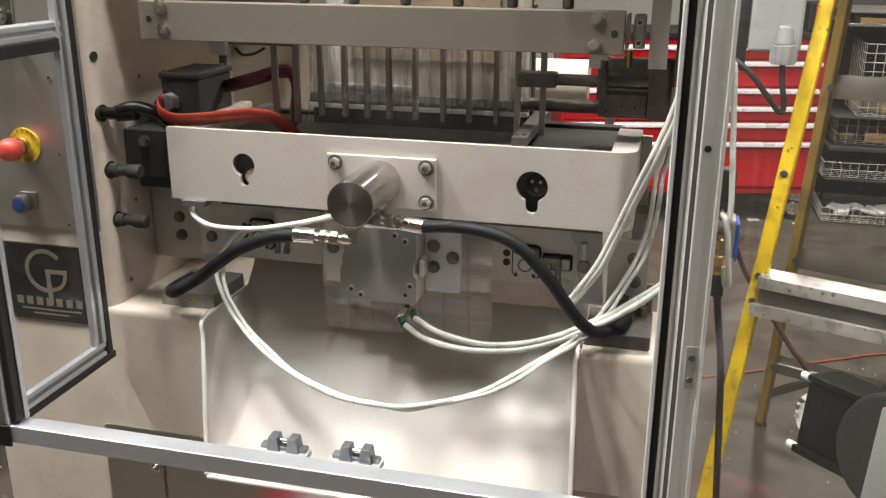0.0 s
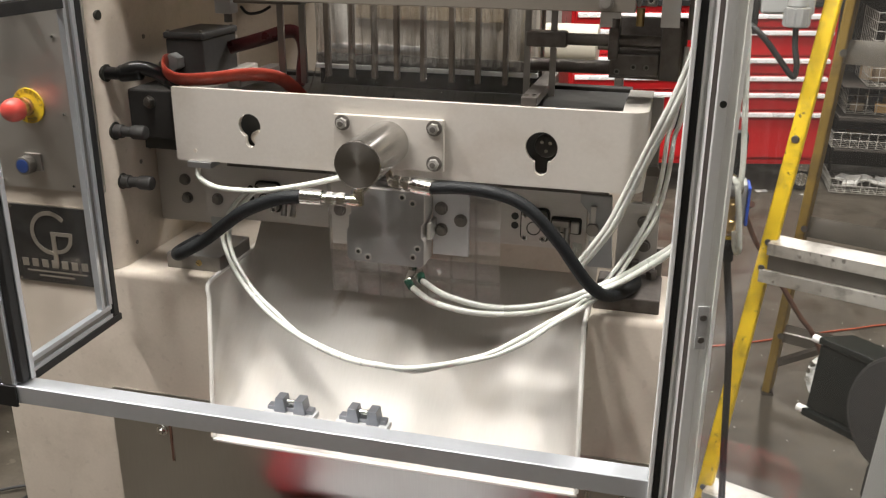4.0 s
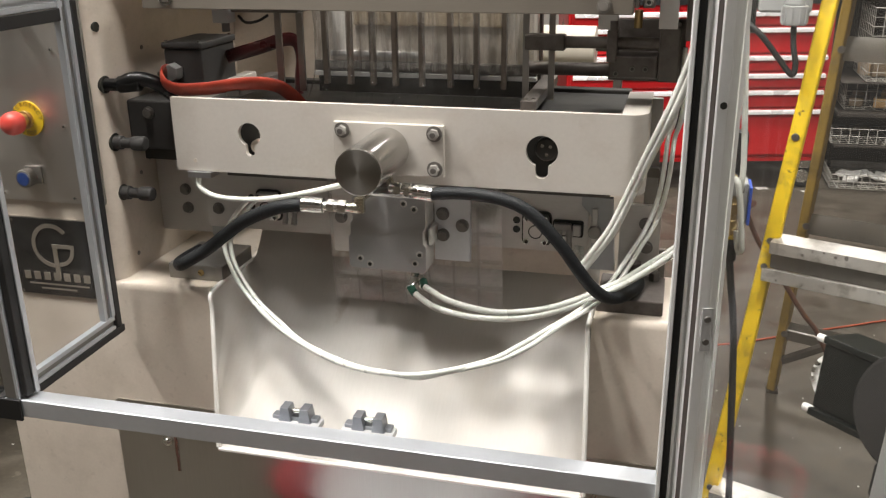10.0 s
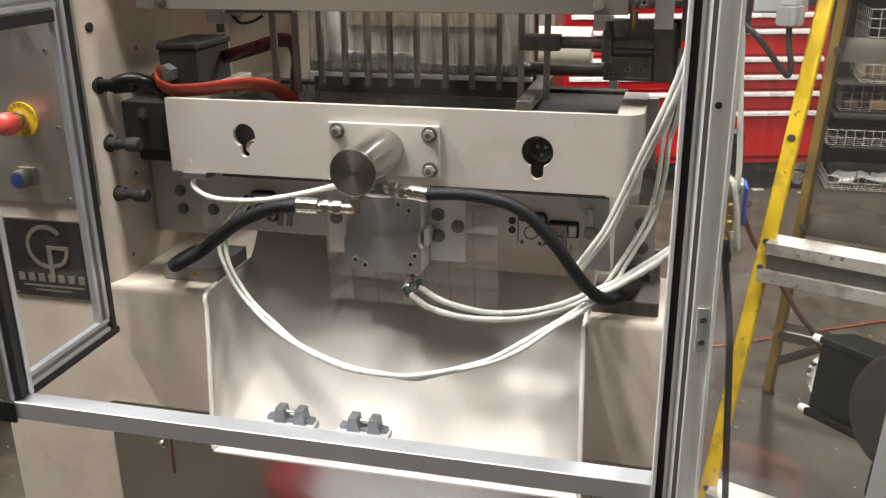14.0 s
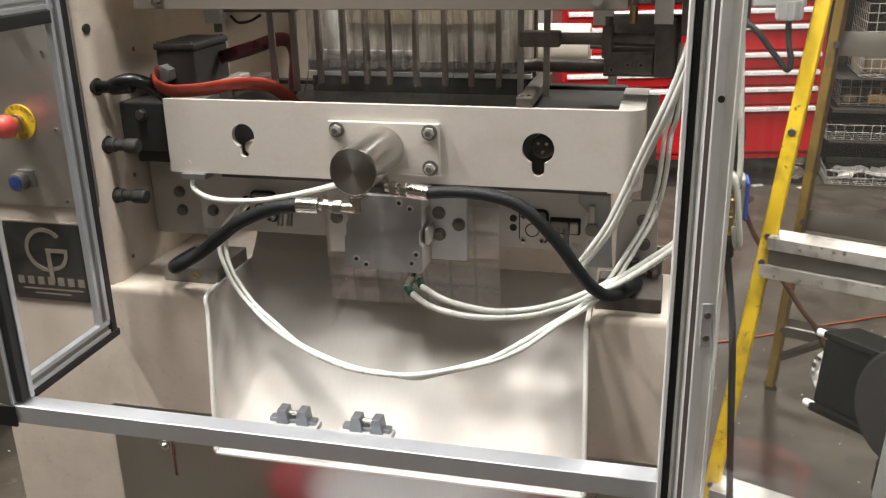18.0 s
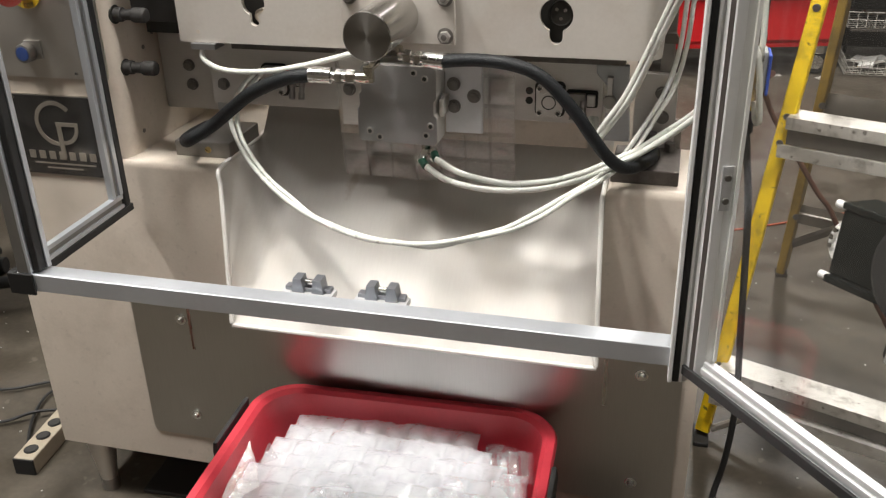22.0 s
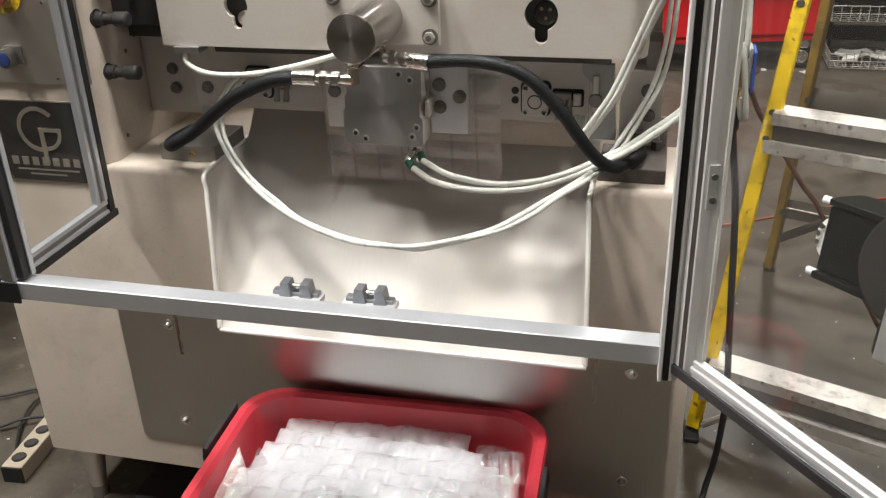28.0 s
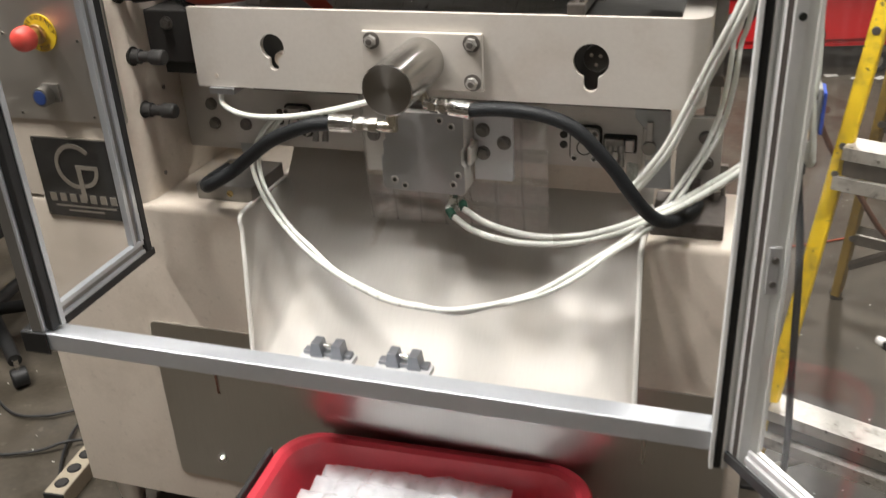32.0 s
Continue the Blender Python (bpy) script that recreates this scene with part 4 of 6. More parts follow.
part("upright", box(-0.862, -0.835, 1.535, 1.55, 0.90, 1.066, 0.001), grey_light, drive)
part("corner_block", box(-0.905, -0.795, 1.435, 1.56, 0.8465, 0.876, 0.002), steel_grey, drive, "steel foot block on the shelf")
part("corner_plug", cyl((-0.838, 1.4352, 0.862), (-0.838, 1.433, 0.862), 0.006, seg=14), brass, drive)
part("corner_block", box(-0.108, 0.000, 1.420, 1.535, 0.8625, 0.887, 0.002), slide_dark, drive, "steel foot block on the shelf")
part("block_bolt", cyl((-0.019, 1.518, 0.887), (-0.019, 1.518, 0.902), 0.010, seg=6, bev=0.001), bolt_dark, drive)
part("block_fitting", cyl((-0.052, 1.498, 0.887), (-0.052, 1.498, 0.925), 0.0125, seg=6, bev=0.001), brown_strip, drive, "dark hex fitting on the foot block")
part("block_elbow", cyl((-0.050, 1.475, 0.903), (-0.052, 1.498, 0.912), 0.0085, seg=14), silver_elbow, drive)
part("side_plate", box(-0.083, -0.014, 1.536, 1.55, 0.8625, 1.014, 0.001), alu_mill, drive)
part("plate_ear", box(-0.0138, -0.002, 1.540, 1.552, 0.8625, 0.935, 0.001), steel_grey, drive)
bolts(HEX_D, drive, [(-0.039, 1.536, 0.982), (-0.036, 1.536, 0.940)])
# Side arm in dull grey; the shade beside the housing is in its colour.
part("side_arm", box(-0.046, -0.024, 1.545, 1.56, 1.014, 1.196, 0.002), steel_grey, drive)
part("arm_foot", prism([(-0.046, 1.066), (-0.016, 1.066), (-0.024, 1.082), (-0.046, 1.082)], "xz", 1.530, 1.5448), steel_dark, drive)
part("slot_plate", prism([(-0.146, 1.034), (-0.094, 1.034), (-0.086, 0.905), (-0.128, 0.905), (-0.128, 1.0), (-0.146, 1.02)], "xz", 1.500, 1.512, 0.001), grey_light, drive)
part("slot_bar", box(-0.127, -0.118, 1.493, 1.4998, 0.955, 1.016, 0.001), alu_mill, drive)
part("slot_bolt", cyl((-0.122, 1.4998, 0.975), (-0.122, 1.488, 0.975), 0.011, seg=18, bev=0.001), steel_grey, drive)
part("small_tab", box(-0.82, -0.775, 1.395, 1.43, 1.058, 1.0685, 0.001), alu, drive, "bright aluminium tab")


def valve(x0, x1, z0, z1, y):
    """A short-stroke cylinder in its pocket, with a port manifold and two fittings beside it."""
    zc = (z0 + z1) / 2
    v = part("valve_recess", prism(rounded(x0, x0 + 0.052, z0, z1, 0.010), "xz", y - 0.002, y), ink, drive, "dark rim of a pneumatic valve pocket")
    b = prism(rounded(x0 + 0.004, x0 + 0.048, z0 + 0.004, z1 - 0.004, 0.008), "xz", y - 0.016, y - 0.002, 0.001)
    cyl((x0 + 0.026, y - 0.016, zc - 0.002), (x0 + 0.026, y - 0.018, zc - 0.002), 0.017, seg=28, bm=b)
    part("cylinder_cap", b, alu_mill, drive)
    part("cap_groove", prism(arc_band(x0 + 0.026, zc - 0.002, 0.0105, 0.0125, 0, 359), "xz", y - 0.0186, y - 0.018), ink, v)
    for dx, dz in ((0.010, 0.010), (0.042, 0.010), (0.010, z1 - z0 - 0.010), (0.042, z1 - z0 - 0.010)):
        place("socket_screw", SOCK, drive, Matrix.Translation((x0 + dx, y - 0.016, z0 + dz)))
    part("manifold_pocket", prism(rounded(x0 + 0.054, x1, zc - 0.012, zc + 0.018, 0.004), "xz", y - 0.002, y), ink, drive)
    part("port_block", box(x0 + 0.057, x1 - 0.020, y - 0.014, y - 0.002, zc - 0.006, zc + 0.014, 0.002), steel_grey, drive)
    part("port_block", box(x1 - 0.018, x1 - 0.004, y - 0.011, y - 0.002, zc - 0.008, zc + 0.012, 0.002), alu_mill, drive)
    for k in (0.066, 0.084):
        part("port_fitting", lathe((x0 + k, y - 0.014, zc + 0.002), (x0 + k + 0.002, y - 0.030, zc - 0.026), [(0, 0.0062), (0.3, 0.0062), (0.34, 0.0048), (0.6, 0.0048), (0.64, 0.0058), (1, 0.0058)], 12), steel_grey, drive)
    for dz in (0.012, -0.005):
        part("dowel", cyl((x0 - 0.010, y - 0.001, zc + dz), (x0 - 0.010, y + 0.003, zc + dz), 0.0065, seg=16), ink, drive)


valve(-0.250, -0.143, 0.936, 0.998, 1.5198)
valve(-0.755, -0.672, 0.946, 1.006, 1.5198)

fluid = thing("fluid_block", "square machined aluminium block with socket screws", "machine part", (-0.455, 1.41, 0.915))
poly = [(-0.522, 0.917), (-0.395, 0.915), (-0.390, 0.920), (-0.3895, 0.962), (-0.3945, 0.968), (-0.3945, 0.990), (-0.3895, 0.996), (-0.389, 1.043), (-0.394, 1.048),
        (-0.513, 1.048), (-0.518, 1.043), (-0.518, 1.003), (-0.5225, 0.998), (-0.5225, 0.978), (-0.527, 0.972), (-0.527, 0.922)]
part("body", prism(poly, "xz", 1.391, 1.440, 0.0012), alu_mill, fluid)
part("faced_front", prism([(x * 0.985 - 0.0069, z * 0.985 + 0.0147) for x, z in poly], "xz", 1.3903, 1.3912), alu_lathe, fluid, "lathe-faced aluminium front")
bolts(hex_mesh("socket_screw", 0.0060, 0.002, bright_bolt, 0.0, True), fluid, [(-0.427, 1.3905, 1.037), (-0.409, 1.3905, 1.028), (-0.401, 1.3905, 0.949), (-0.409, 1.3905, 0.933), (-0.506, 1.3905, 0.935), (-0.489, 1.3905, 0.926)], name="socket_screw")
part("key_tab", box(-0.3885, -0.381, 1.400, 1.44, 0.963, 0.992, 0.002), alu_mill, fluid)
part("bracket", box(-0.388, -0.326, 1.440, 1.452, 0.924, 1.046, 0.001), alu_soft, fluid, "pale bracket plate")
part("bracket", box(-0.572, -0.524, 1.440, 1.452, 0.926, 1.046, 0.001), alu_mill, fluid)
bolts(HEX_D, fluid, [(-0.373, 1.440, 1.008), (-0.373, 1.440, 0.970), (-0.339, 1.440, 0.989), (-0.556, 1.440, 0.990)])
b = cyl((-0.415, 1.412, 0.916), (-0.415, 1.412, 0.897), 0.0085, seg=6)
cyl((-0.415, 1.412, 0.900), (-0.420, 1.392, 0.886), 0.0075, seg=14, bm=b)
cyl((-0.405, 1.412, 0.900), (-0.398, 1.398, 0.890), 0.0075, seg=14, bm=b)
part("tube_elbow", b, chrome, fluid)
green = M("green_collet", (0.01, 0.06, 0.035), 0.4)
part("collet", cyl((-0.4195, 1.394, 0.8875), (-0.408, 1.380, 0.8825), 0.0068, seg=16), green, fluid)
part("collet", cyl((-0.3985, 1.400, 0.8985), (-0.392, 1.386, 0.8945), 0.0068, seg=16), green, fluid)


# ---- hoses ----
def crimp(parent, p0, p1, flip):
    """A hydraulic end: crimped ferrule, hose nut and adapter, from the hose p0 to the port p1."""
    a, c = Vector(p0), Vector(p1)
    at = lambda s: a + (c - a) * s
    ridges = [(0.0, 0.0112), (0.03, 0.0136), (0.22, 0.0136), (0.25, 0.0128), (0.30, 0.0128), (0.33, 0.0135), (0.62, 0.0135), (0.65, 0.0129), (0.70, 0.0129), (0.73, 0.0134), (0.97, 0.0132), (1.0, 0.0105)]
    part("ferrule", lathe(at(-0.05), at(0.42), ridges), chrome, parent, "bright crimped ferrule")
    b = cyl(at(0.42), at(0.56), 0.008, seg=16)
    cyl(at(0.50), at(0.64), 0.0118, seg=6, bev=0.001, bm=b)
    cyl(at(0.64), at(0.72), 0.0095, seg=16, bm=b)
    cyl(at(0.72), at(0.90), 0.0118, seg=6, bev=0.001, bm=b)
    cyl(at(0.90), at(1.02), 0.008, seg=16, bm=b)
    part("hose_nut", b, chrome, parent)


def hose(pts, r, mat, label, cat="hose", group="", seg=14):
    t = thing("hose", label, cat, pts[0], group)
    part("tube", sweep(pts, r, seg, 8), mat, t)
    return t


t = hose([(-0.581, 1.350, 1.038), (-0.632, 1.352, 1.029), (-0.700, 1.366, 0.998), (-0.749, 1.380, 0.963), (-0.793, 1.390, 0.929), (-0.830, 1.386, 0.906), (-0.852, 1.392, 0.893), (-0.866, 1.412, 0.888), (-0.866, 1.440, 0.889), (-0.856, 1.475, 0.892)], 0.0115, black_hose, "black rubber hydraulic hose with a crimped steel end", group="hydraulic hoses")
crimp(t, (-0.585, 1.350, 1.038), (-0.503, 1.352, 1.037), False)
b = cyl((-0.503, 1.352, 1.037), (-0.487, 1.352, 1.037), 0.0095, seg=16)
cyl((-0.489, 1.352, 1.030), (-0.489, 1.352, 1.055), 0.009, seg=6, bm=b)
cyl((-0.489, 1.352, 1.050), (-0.489, 1.392, 1.052), 0.007, seg=14, bm=b)
part("elbow", b, silver_elbow, t, "pale plated elbow")

t = hose([(-0.374, 1.360, 1.066), (-0.313, 1.348, 1.074), (-0.250, 1.340, 1.070), (-0.206, 1.340, 1.050), (-0.161, 1.345, 1.001), (-0.139, 1.350, 0.969), (-0.116, 1.358, 0.935), (-0.098, 1.370, 0.914), (-0.084, 1.384, 0.903), (-0.069, 1.398, 0.900), (-0.054, 1.425, 0.899), (-0.044, 1.450, 0.899), (-0.043, 1.468, 0.900), (-0.050, 1.480, 0.906)], 0.0102, black_hose, "black rubber hydraulic hose with a crimped steel end", group="hydraulic hoses")
crimp(t, (-0.370, 1.360, 1.066), (-0.440, 1.368, 1.070), True)
part("elbow", cyl((-0.438, 1.366, 1.071), (-0.450, 1.392, 1.076), 0.0065, seg=16), silver_elbow, t)


def twin(pts, gap, label, r=0.0039):
    t = thing("air_tube", label, "tube", pts[0], "air tubes")
    part("tube", sweep(pts, r, 12, 8), nylon, t)
    q = [(x + gap[0], y + gap[1] * (1 if i % 2 else 0.5), z + gap[2] * (0.6 + 0.5 * math.sin(1.7 * i))) for i, (x, y, z) in enumerate(pts)]
    part("tube", sweep(q, r, 12, 8), nylon, t)
    return t


twin([(-0.742, 1.47, 1.002), (-0.758, 1.45, 0.985), (-0.776, 1.440, 0.955), (-0.782, 1.430, 0.925), (-0.766, 1.410, 0.901), (-0.738, 1.385, 0.875), (-0.691, 1.350, 0.850), (-0.638, 1.310, 0.836), (-0.581, 1.270, 0.829), (-0.512, 1.220, 0.832), (-0.451, 1.180, 0.840), (-0.398, 1.155, 0.850), (-0.347, 1.145, 0.857), (-0.306, 1.150, 0.864), (-0.268, 1.165, 0.870), (-0.232, 1.190, 0.875), (-0.197, 1.230, 0.884), (-0.162, 1.280, 0.892), (-0.134, 1.335, 0.893), (-0.113, 1.388, 0.894), (-0.085, 1.420, 0.918), (-0.050, 1.450, 0.974), (-0.037, 1.470, 0.996), (-0.028, 1.485, 1.018), (-0.021, 1.490, 1.046), (-0.016, 1.490, 1.080), (-0.014, 1.490, 1.113), (-0.012, 1.500, 1.145), (-0.005, 1.500, 1.170), (0.002, 1.500, 1.229), (0.004, 1.500, 1.285)],
     (0.010, 0.006, -0.004), "pair of milky nylon air tubes hanging in a long loop")
pair = thing("air_tube", "pair of milky nylon air tubes under the fluid block", "tube", (-0.408, 1.38, 0.883), "air tubes")
part("tube", sweep([(-0.408, 1.380, 0.883), (-0.372, 1.370, 0.866), (-0.321, 1.360, 0.860), (-0.274, 1.360, 0.859), (-0.219, 1.362, 0.865), (-0.169, 1.368, 0.878), (-0.130, 1.380, 0.891), (-0.100, 1.392, 0.905), (-0.070, 1.398, 0.919), (-0.028, 1.392, 0.952), (0.009, 1.385, 0.986), (0.05, 1.38, 1.03)], 0.0051, 12, 8), nylon, pair)
part("tube", sweep([(-0.393, 1.386, 0.895), (-0.354, 1.376, 0.879), (-0.304, 1.366, 0.872), (-0.256, 1.364, 0.870), (-0.201, 1.366, 0.878), (-0.156, 1.374, 0.890), (-0.122, 1.388, 0.902), (-0.096, 1.402, 0.912), (-0.066, 1.408, 0.927), (-0.028, 1.400, 0.959), (0.008, 1.390, 0.992), (0.05, 1.38, 1.038)], 0.0051, 12, 8), nylon, pair)
twin([(-0.150, 1.495, 0.945), (-0.146, 1.46, 0.930), (-0.142, 1.430, 0.929), (-0.128, 1.420, 0.950), (-0.114, 1.405, 0.975), (-0.089, 1.390, 1.020), (-0.065, 1.375, 1.081), (-0.043, 1.350, 1.142), (-0.022, 1.325, 1.199), (-0.009, 1.318, 1.233), (0.004, 1.312, 1.273), (0.014, 1.305, 1.313), (0.03, 1.30, 1.42)],
     (0.0068, -0.003, -0.001), "pair of milky nylon air tubes rising past the post", 0.0056)
t = hose([(-0.803, 1.405, 1.064), (-0.801, 1.400, 1.040), (-0.764, 1.398, 1.024), (-0.689, 1.395, 1.026), (-0.614, 1.390, 1.041), (-0.547, 1.385, 1.060), (-0.50, 1.385, 1.075)], 0.0048, nylon, "single milky nylon air tube under the jaw housing", "tube", "air tubes")
part("collet", cyl((-0.803, 1.406, 1.060), (-0.803, 1.405, 1.0685), 0.007, seg=14), grey_light, t)

hose([(-0.02, 1.68, 1.133), (-0.017, 1.62, 1.137), (-0.009, 1.62, 1.136), (0.004, 1.62, 1.147), (0.011, 1.62, 1.165), (0.014, 1.62, 1.180), (0.018, 1.66, 1.240)], 0.0085, black_rub, "black cable curving behind the jaw housing", "cable")

# heater leads and their box
lead = thing("heater_lead", "orange-red silicone sleeve lead looped over the housing", "cable", (-0.86, 1.44, 1.2))
part("sleeve", sweep([(-0.905, 1.515, 1.222), (-0.885, 1.46, 1.226), (-0.868, 1.435, 1.214), (-0.835, 1.425, 1.2055), (-0.780, 1.425, 1.209), (-0.735, 1.425, 1.216), (-0.690, 1.43, 1.220), (-0.660, 1.445, 1.213), (-0.645, 1.462, 1.196), (-0.635, 1.478, 1.176)], 0.0125, 14, 8, flat=0.36, up=(0, 0, 1)), orange_slv, lead)
lead2 = thing("heater_lead", "dark red silicone sleeve lead running to the sealing jaw", "cable", (-0.68, 1.60, 1.2))
part("sleeve", sweep([(-0.83, 1.60, 1.236), (-0.76, 1.60, 1.256), (-0.715, 1.60, 1.270), (-0.690, 1.598, 1.268), (-0.676, 1.585, 1.245), (-0.672, 1.565, 1.21), (-0.668, 1.55, 1.180)], 0.0125, 14, 8, flat=0.34, up=(0, 0, 1)), dark_red, lead2)
jb = thing("junction_box", "dark grey cast junction box with a cable gland", "junction box", (-0.86, 1.56, 1.197))
part("body", box(-0.906, -0.832, 1.505, 1.635, 1.180, 1.262, 0.003), dark_box, jb)
part("lid", box(-0.909, -0.829, 1.502, 1.638, 1.262, 1.274, 0.003), dark_box, jb)
for x, y in ((-0.902, 1.51), (-0.837, 1.51), (-0.837, 1.628)):
    part("lid_screw", cyl((x, y, 1.274), (x, y, 1.277), 0.003, seg=10), bolt_dark, jb)
part("gland", cyl((-0.885, 1.505, 1.222), (-0.885, 1.480, 1.222), 0.017, seg=6, bev=0.002), grey_plast, jb)
part("support_arm", box(-0.980, -0.84, 1.58, 1.63, 1.150, 1.180, 0.002), steel_dark, jb)
cab = thing("power_cable", "black cable with a gland through the column", "cable", (-0.97, 1.43, 1.2))
b = cyl((-0.985, 1.426, 1.209), (-0.955, 1.428, 1.209), 0.011, seg=18)
cyl((-0.955, 1.428, 1.209), (-0.915, 1.435, 1.213), 0.015, seg=12, bev=0.003, bm=b)
part("gland", b, deep_black, cab)
part("lead", sweep([(-0.955, 1.428, 1.209), (-0.925, 1.430, 1.220), (-0.90, 1.445, 1.214), (-0.880, 1.47, 1.19), (-0.865, 1.50, 1.15), (-0.86, 1.53, 1.12)], 0.0125, 12, 6), deep_black, cab)

# film that leaves the jaws: a strip of empty pouches
strip = thing("film_strip", "limp strip of clear empty pouches hanging below the jaws", "film", (-0.44, 1.48, 0.82))
for pr in range(5):
    for pc in range(7):
        b = bmesh.new()
        g = []
        for r in range(9):
            row = []
            for q in range(9):
                pu, pw = q / 8, r / 8
                u, w = (pc + pu) / 7, (pr + pw) / 5
                x, z = -0.60 + 0.32 * u, 1.066 - 0.262 * w
                bul = max(0, math.sin(math.pi * pu) * math.sin(math.pi * pw)) ** 0.5 * 0.008
                row.append(b.verts.new((x, 1.488 - bul + 0.004 * noise.noise(Vector((x * 20, z * 20, 0))) + 0.02 * w * w, z)))
            g.append(row)
        for r in range(8):
            for q in range(8):
                b.faces.new((g[r][q], g[r][q + 1], g[r + 1][q + 1], g[r + 1][q]))
        b.faces.ensure_lookup_table()
        for q in range(64):
            b.faces[q].material_index = 1 if q % 8 == 0 or q < 8 else 0
        part("pouch", b, strip_film, strip, "", 80).data.materials.append(strip_seal)

# ---- guard enclosure ----
guard = thing("guard_frame", "aluminium profile guard frame with clear side windows", "guard", (-0.48, 1.2, 0.75))


def profile(p0, p1, w, up=(0, 0, 1), bm=None, groove=0.006):
    """A square aluminium profile with a T-slot groove in each face, along p0 to p1."""
    h = w / 2
    g, d = groove / 2 + 0.001, 0.004
    pts = []
    for k in range(4):
        a = radians(90 * k)
        for u, v in ((h, -h + 0.0015), (h, -g), (h - d, -g), (h - d, g), (h, g), (h, h - 0.0015), (h - 0.0015, h)):
            pts.append((u * math.cos(a) - v * math.sin(a), u * math.sin(a) + v * math.cos(a)))
    p0, p1 = Vector(p0), Vector(p1)
    zax = (p1 - p0).normalized()
    xax = (Vector(up) - zax * Vector(up).dot(zax)).normalized()
    yax = zax.cross(xax)
    b = bmesh.new()
    lo = [b.verts.new(p0 + xax * u + yax * v) for u, v in pts]
    hi = [b.verts.new(p1 + xax * u + yax * v) for u, v in pts]
    n = len(pts)
    b.faces.new(lo[::-1])
    b.faces.new(hi)
    for i in range(n):
        b.faces.new((lo[i], lo[(i + 1) % n], hi[(i + 1) % n], hi[i]))
    bmesh.ops.recalc_face_normals(b, faces=b.faces[:])
    return merge(bm, b)


GY0 = 1.078
TOP = 1.95
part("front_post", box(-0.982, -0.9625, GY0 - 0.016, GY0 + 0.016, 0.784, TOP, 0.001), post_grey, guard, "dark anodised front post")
part("post_edge", box(-0.9623, -0.9572, GY0 - 0.0165, GY0 + 0.016, 0.784, TOP, 0.001), rail_alu, guard)
part("post_seal", box(-0.957, -0.9445, GY0 - 0.012, GY0 + 0.012, 0.787, TOP, 0.002), black_rub, guard, "black rubber door seal")
part("front_rail", box(-0.986, 0.020, 1.062, 1.0955, 0.7535, 0.783, 0.0015), rail_alu, guard, "plain aluminium bottom rail")
part("corner_cap", box(-1.000, -0.9865, 1.060, 1.096, 0.748, 0.785, 0.002), black_plast, guard)
part("cap_screw", cyl((-0.993, 1.060, 0.766), (-0.993, 1.058, 0.766), 0.004, seg=10), black_plast, guard)
part("cap_front", box(-1.000, -0.955, 1.0575, 1.0618, 0.748, 0.784, 0.001), black_plast, guard)
def slim(p0, p1, q0, q1, across, a, c, parent, mat):
    """A slim channel frame: two flanges with a recessed web between, seen from the inside face at c."""
    span = q1 - q0
    for k, (u, v, deep) in enumerate(((0.0, 0.27, 0.0), (0.27, 0.68, 0.004), (0.68, 1.0, 0.0))):
        lo, hi = q0 + span * u + (0.0002 if k else 0), q0 + span * v
        b = box(a, c - deep, p0, p1, lo, hi, 0.0006) if across == "z" else box(a, c - deep, lo, hi, p0, p1, 0.0006)
        # The recessed web is a darker grey: groove shade put into its colour.
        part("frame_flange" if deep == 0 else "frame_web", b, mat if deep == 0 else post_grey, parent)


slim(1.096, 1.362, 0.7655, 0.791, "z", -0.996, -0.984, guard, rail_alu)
part("side_rail_seal", box(-0.990, -0.982, 1.10, 1.386, 0.752, 0.765, 0.001), black_rub, guard)
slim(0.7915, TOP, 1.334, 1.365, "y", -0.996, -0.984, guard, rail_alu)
part("rear_stile_seal", box(-0.994, -0.983, 1.3655, 1.381, 0.766, TOP, 0.002), black_rub, guard)
part("pane_bead", box(-0.9442, -0.9412, GY0 + 0.004, GY0 + 0.014, 0.787, TOP, 0.001), rail_alu, guard)
part("middle_rail", profile((-0.999, 1.096, 1.362), (-0.999, 1.348, 1.362), 0.026), rail_alu, guard)
part("middle_rail_seal", box(-0.990, -0.983, 1.096, 1.336, 1.328, 1.348, 0.001), black_rub, guard)
part("window", box(-1.0015, -0.9985, 1.094, 1.350, 0.784, 1.350), side_pane, guard, "clear plastic side window")
part("window", box(-1.0015, -0.9985, 1.094, 1.350, 1.374, TOP), side_pane, guard)
part("hinge_post", box(0.0065, 0.0365, 1.063, 1.093, 0.735, TOP, 0.001), alu_mid, guard)
part("post_ridge", box(0.0212, 0.0256, 1.051, 1.0628, 0.738, TOP, 0.001), alu_bright, guard)
part("post_face", box(0.0258, 0.0300, 1.0535, 1.0628, 0.738, TOP, 0.0006), alu_mid, guard)
part("hinge_post_seal", box(0.0128, 0.0210, 1.050, 1.0628, 0.738, TOP, 0.002), black_rub, guard, "black rubber door seal")
part("seal_edge", box(0.0072, 0.0126, 1.047, 1.0628, 0.738, TOP, 0.001), alu_bright, guard)
part("right_window", box(0.020, 0.023, 1.094, 1.385, 0.80, TOP), pane, guard)
part("right_side_rail", profile((0.031, 1.0955, 0.770), (0.031, 1.386, 0.770), 0.030), alu_soft, guard)
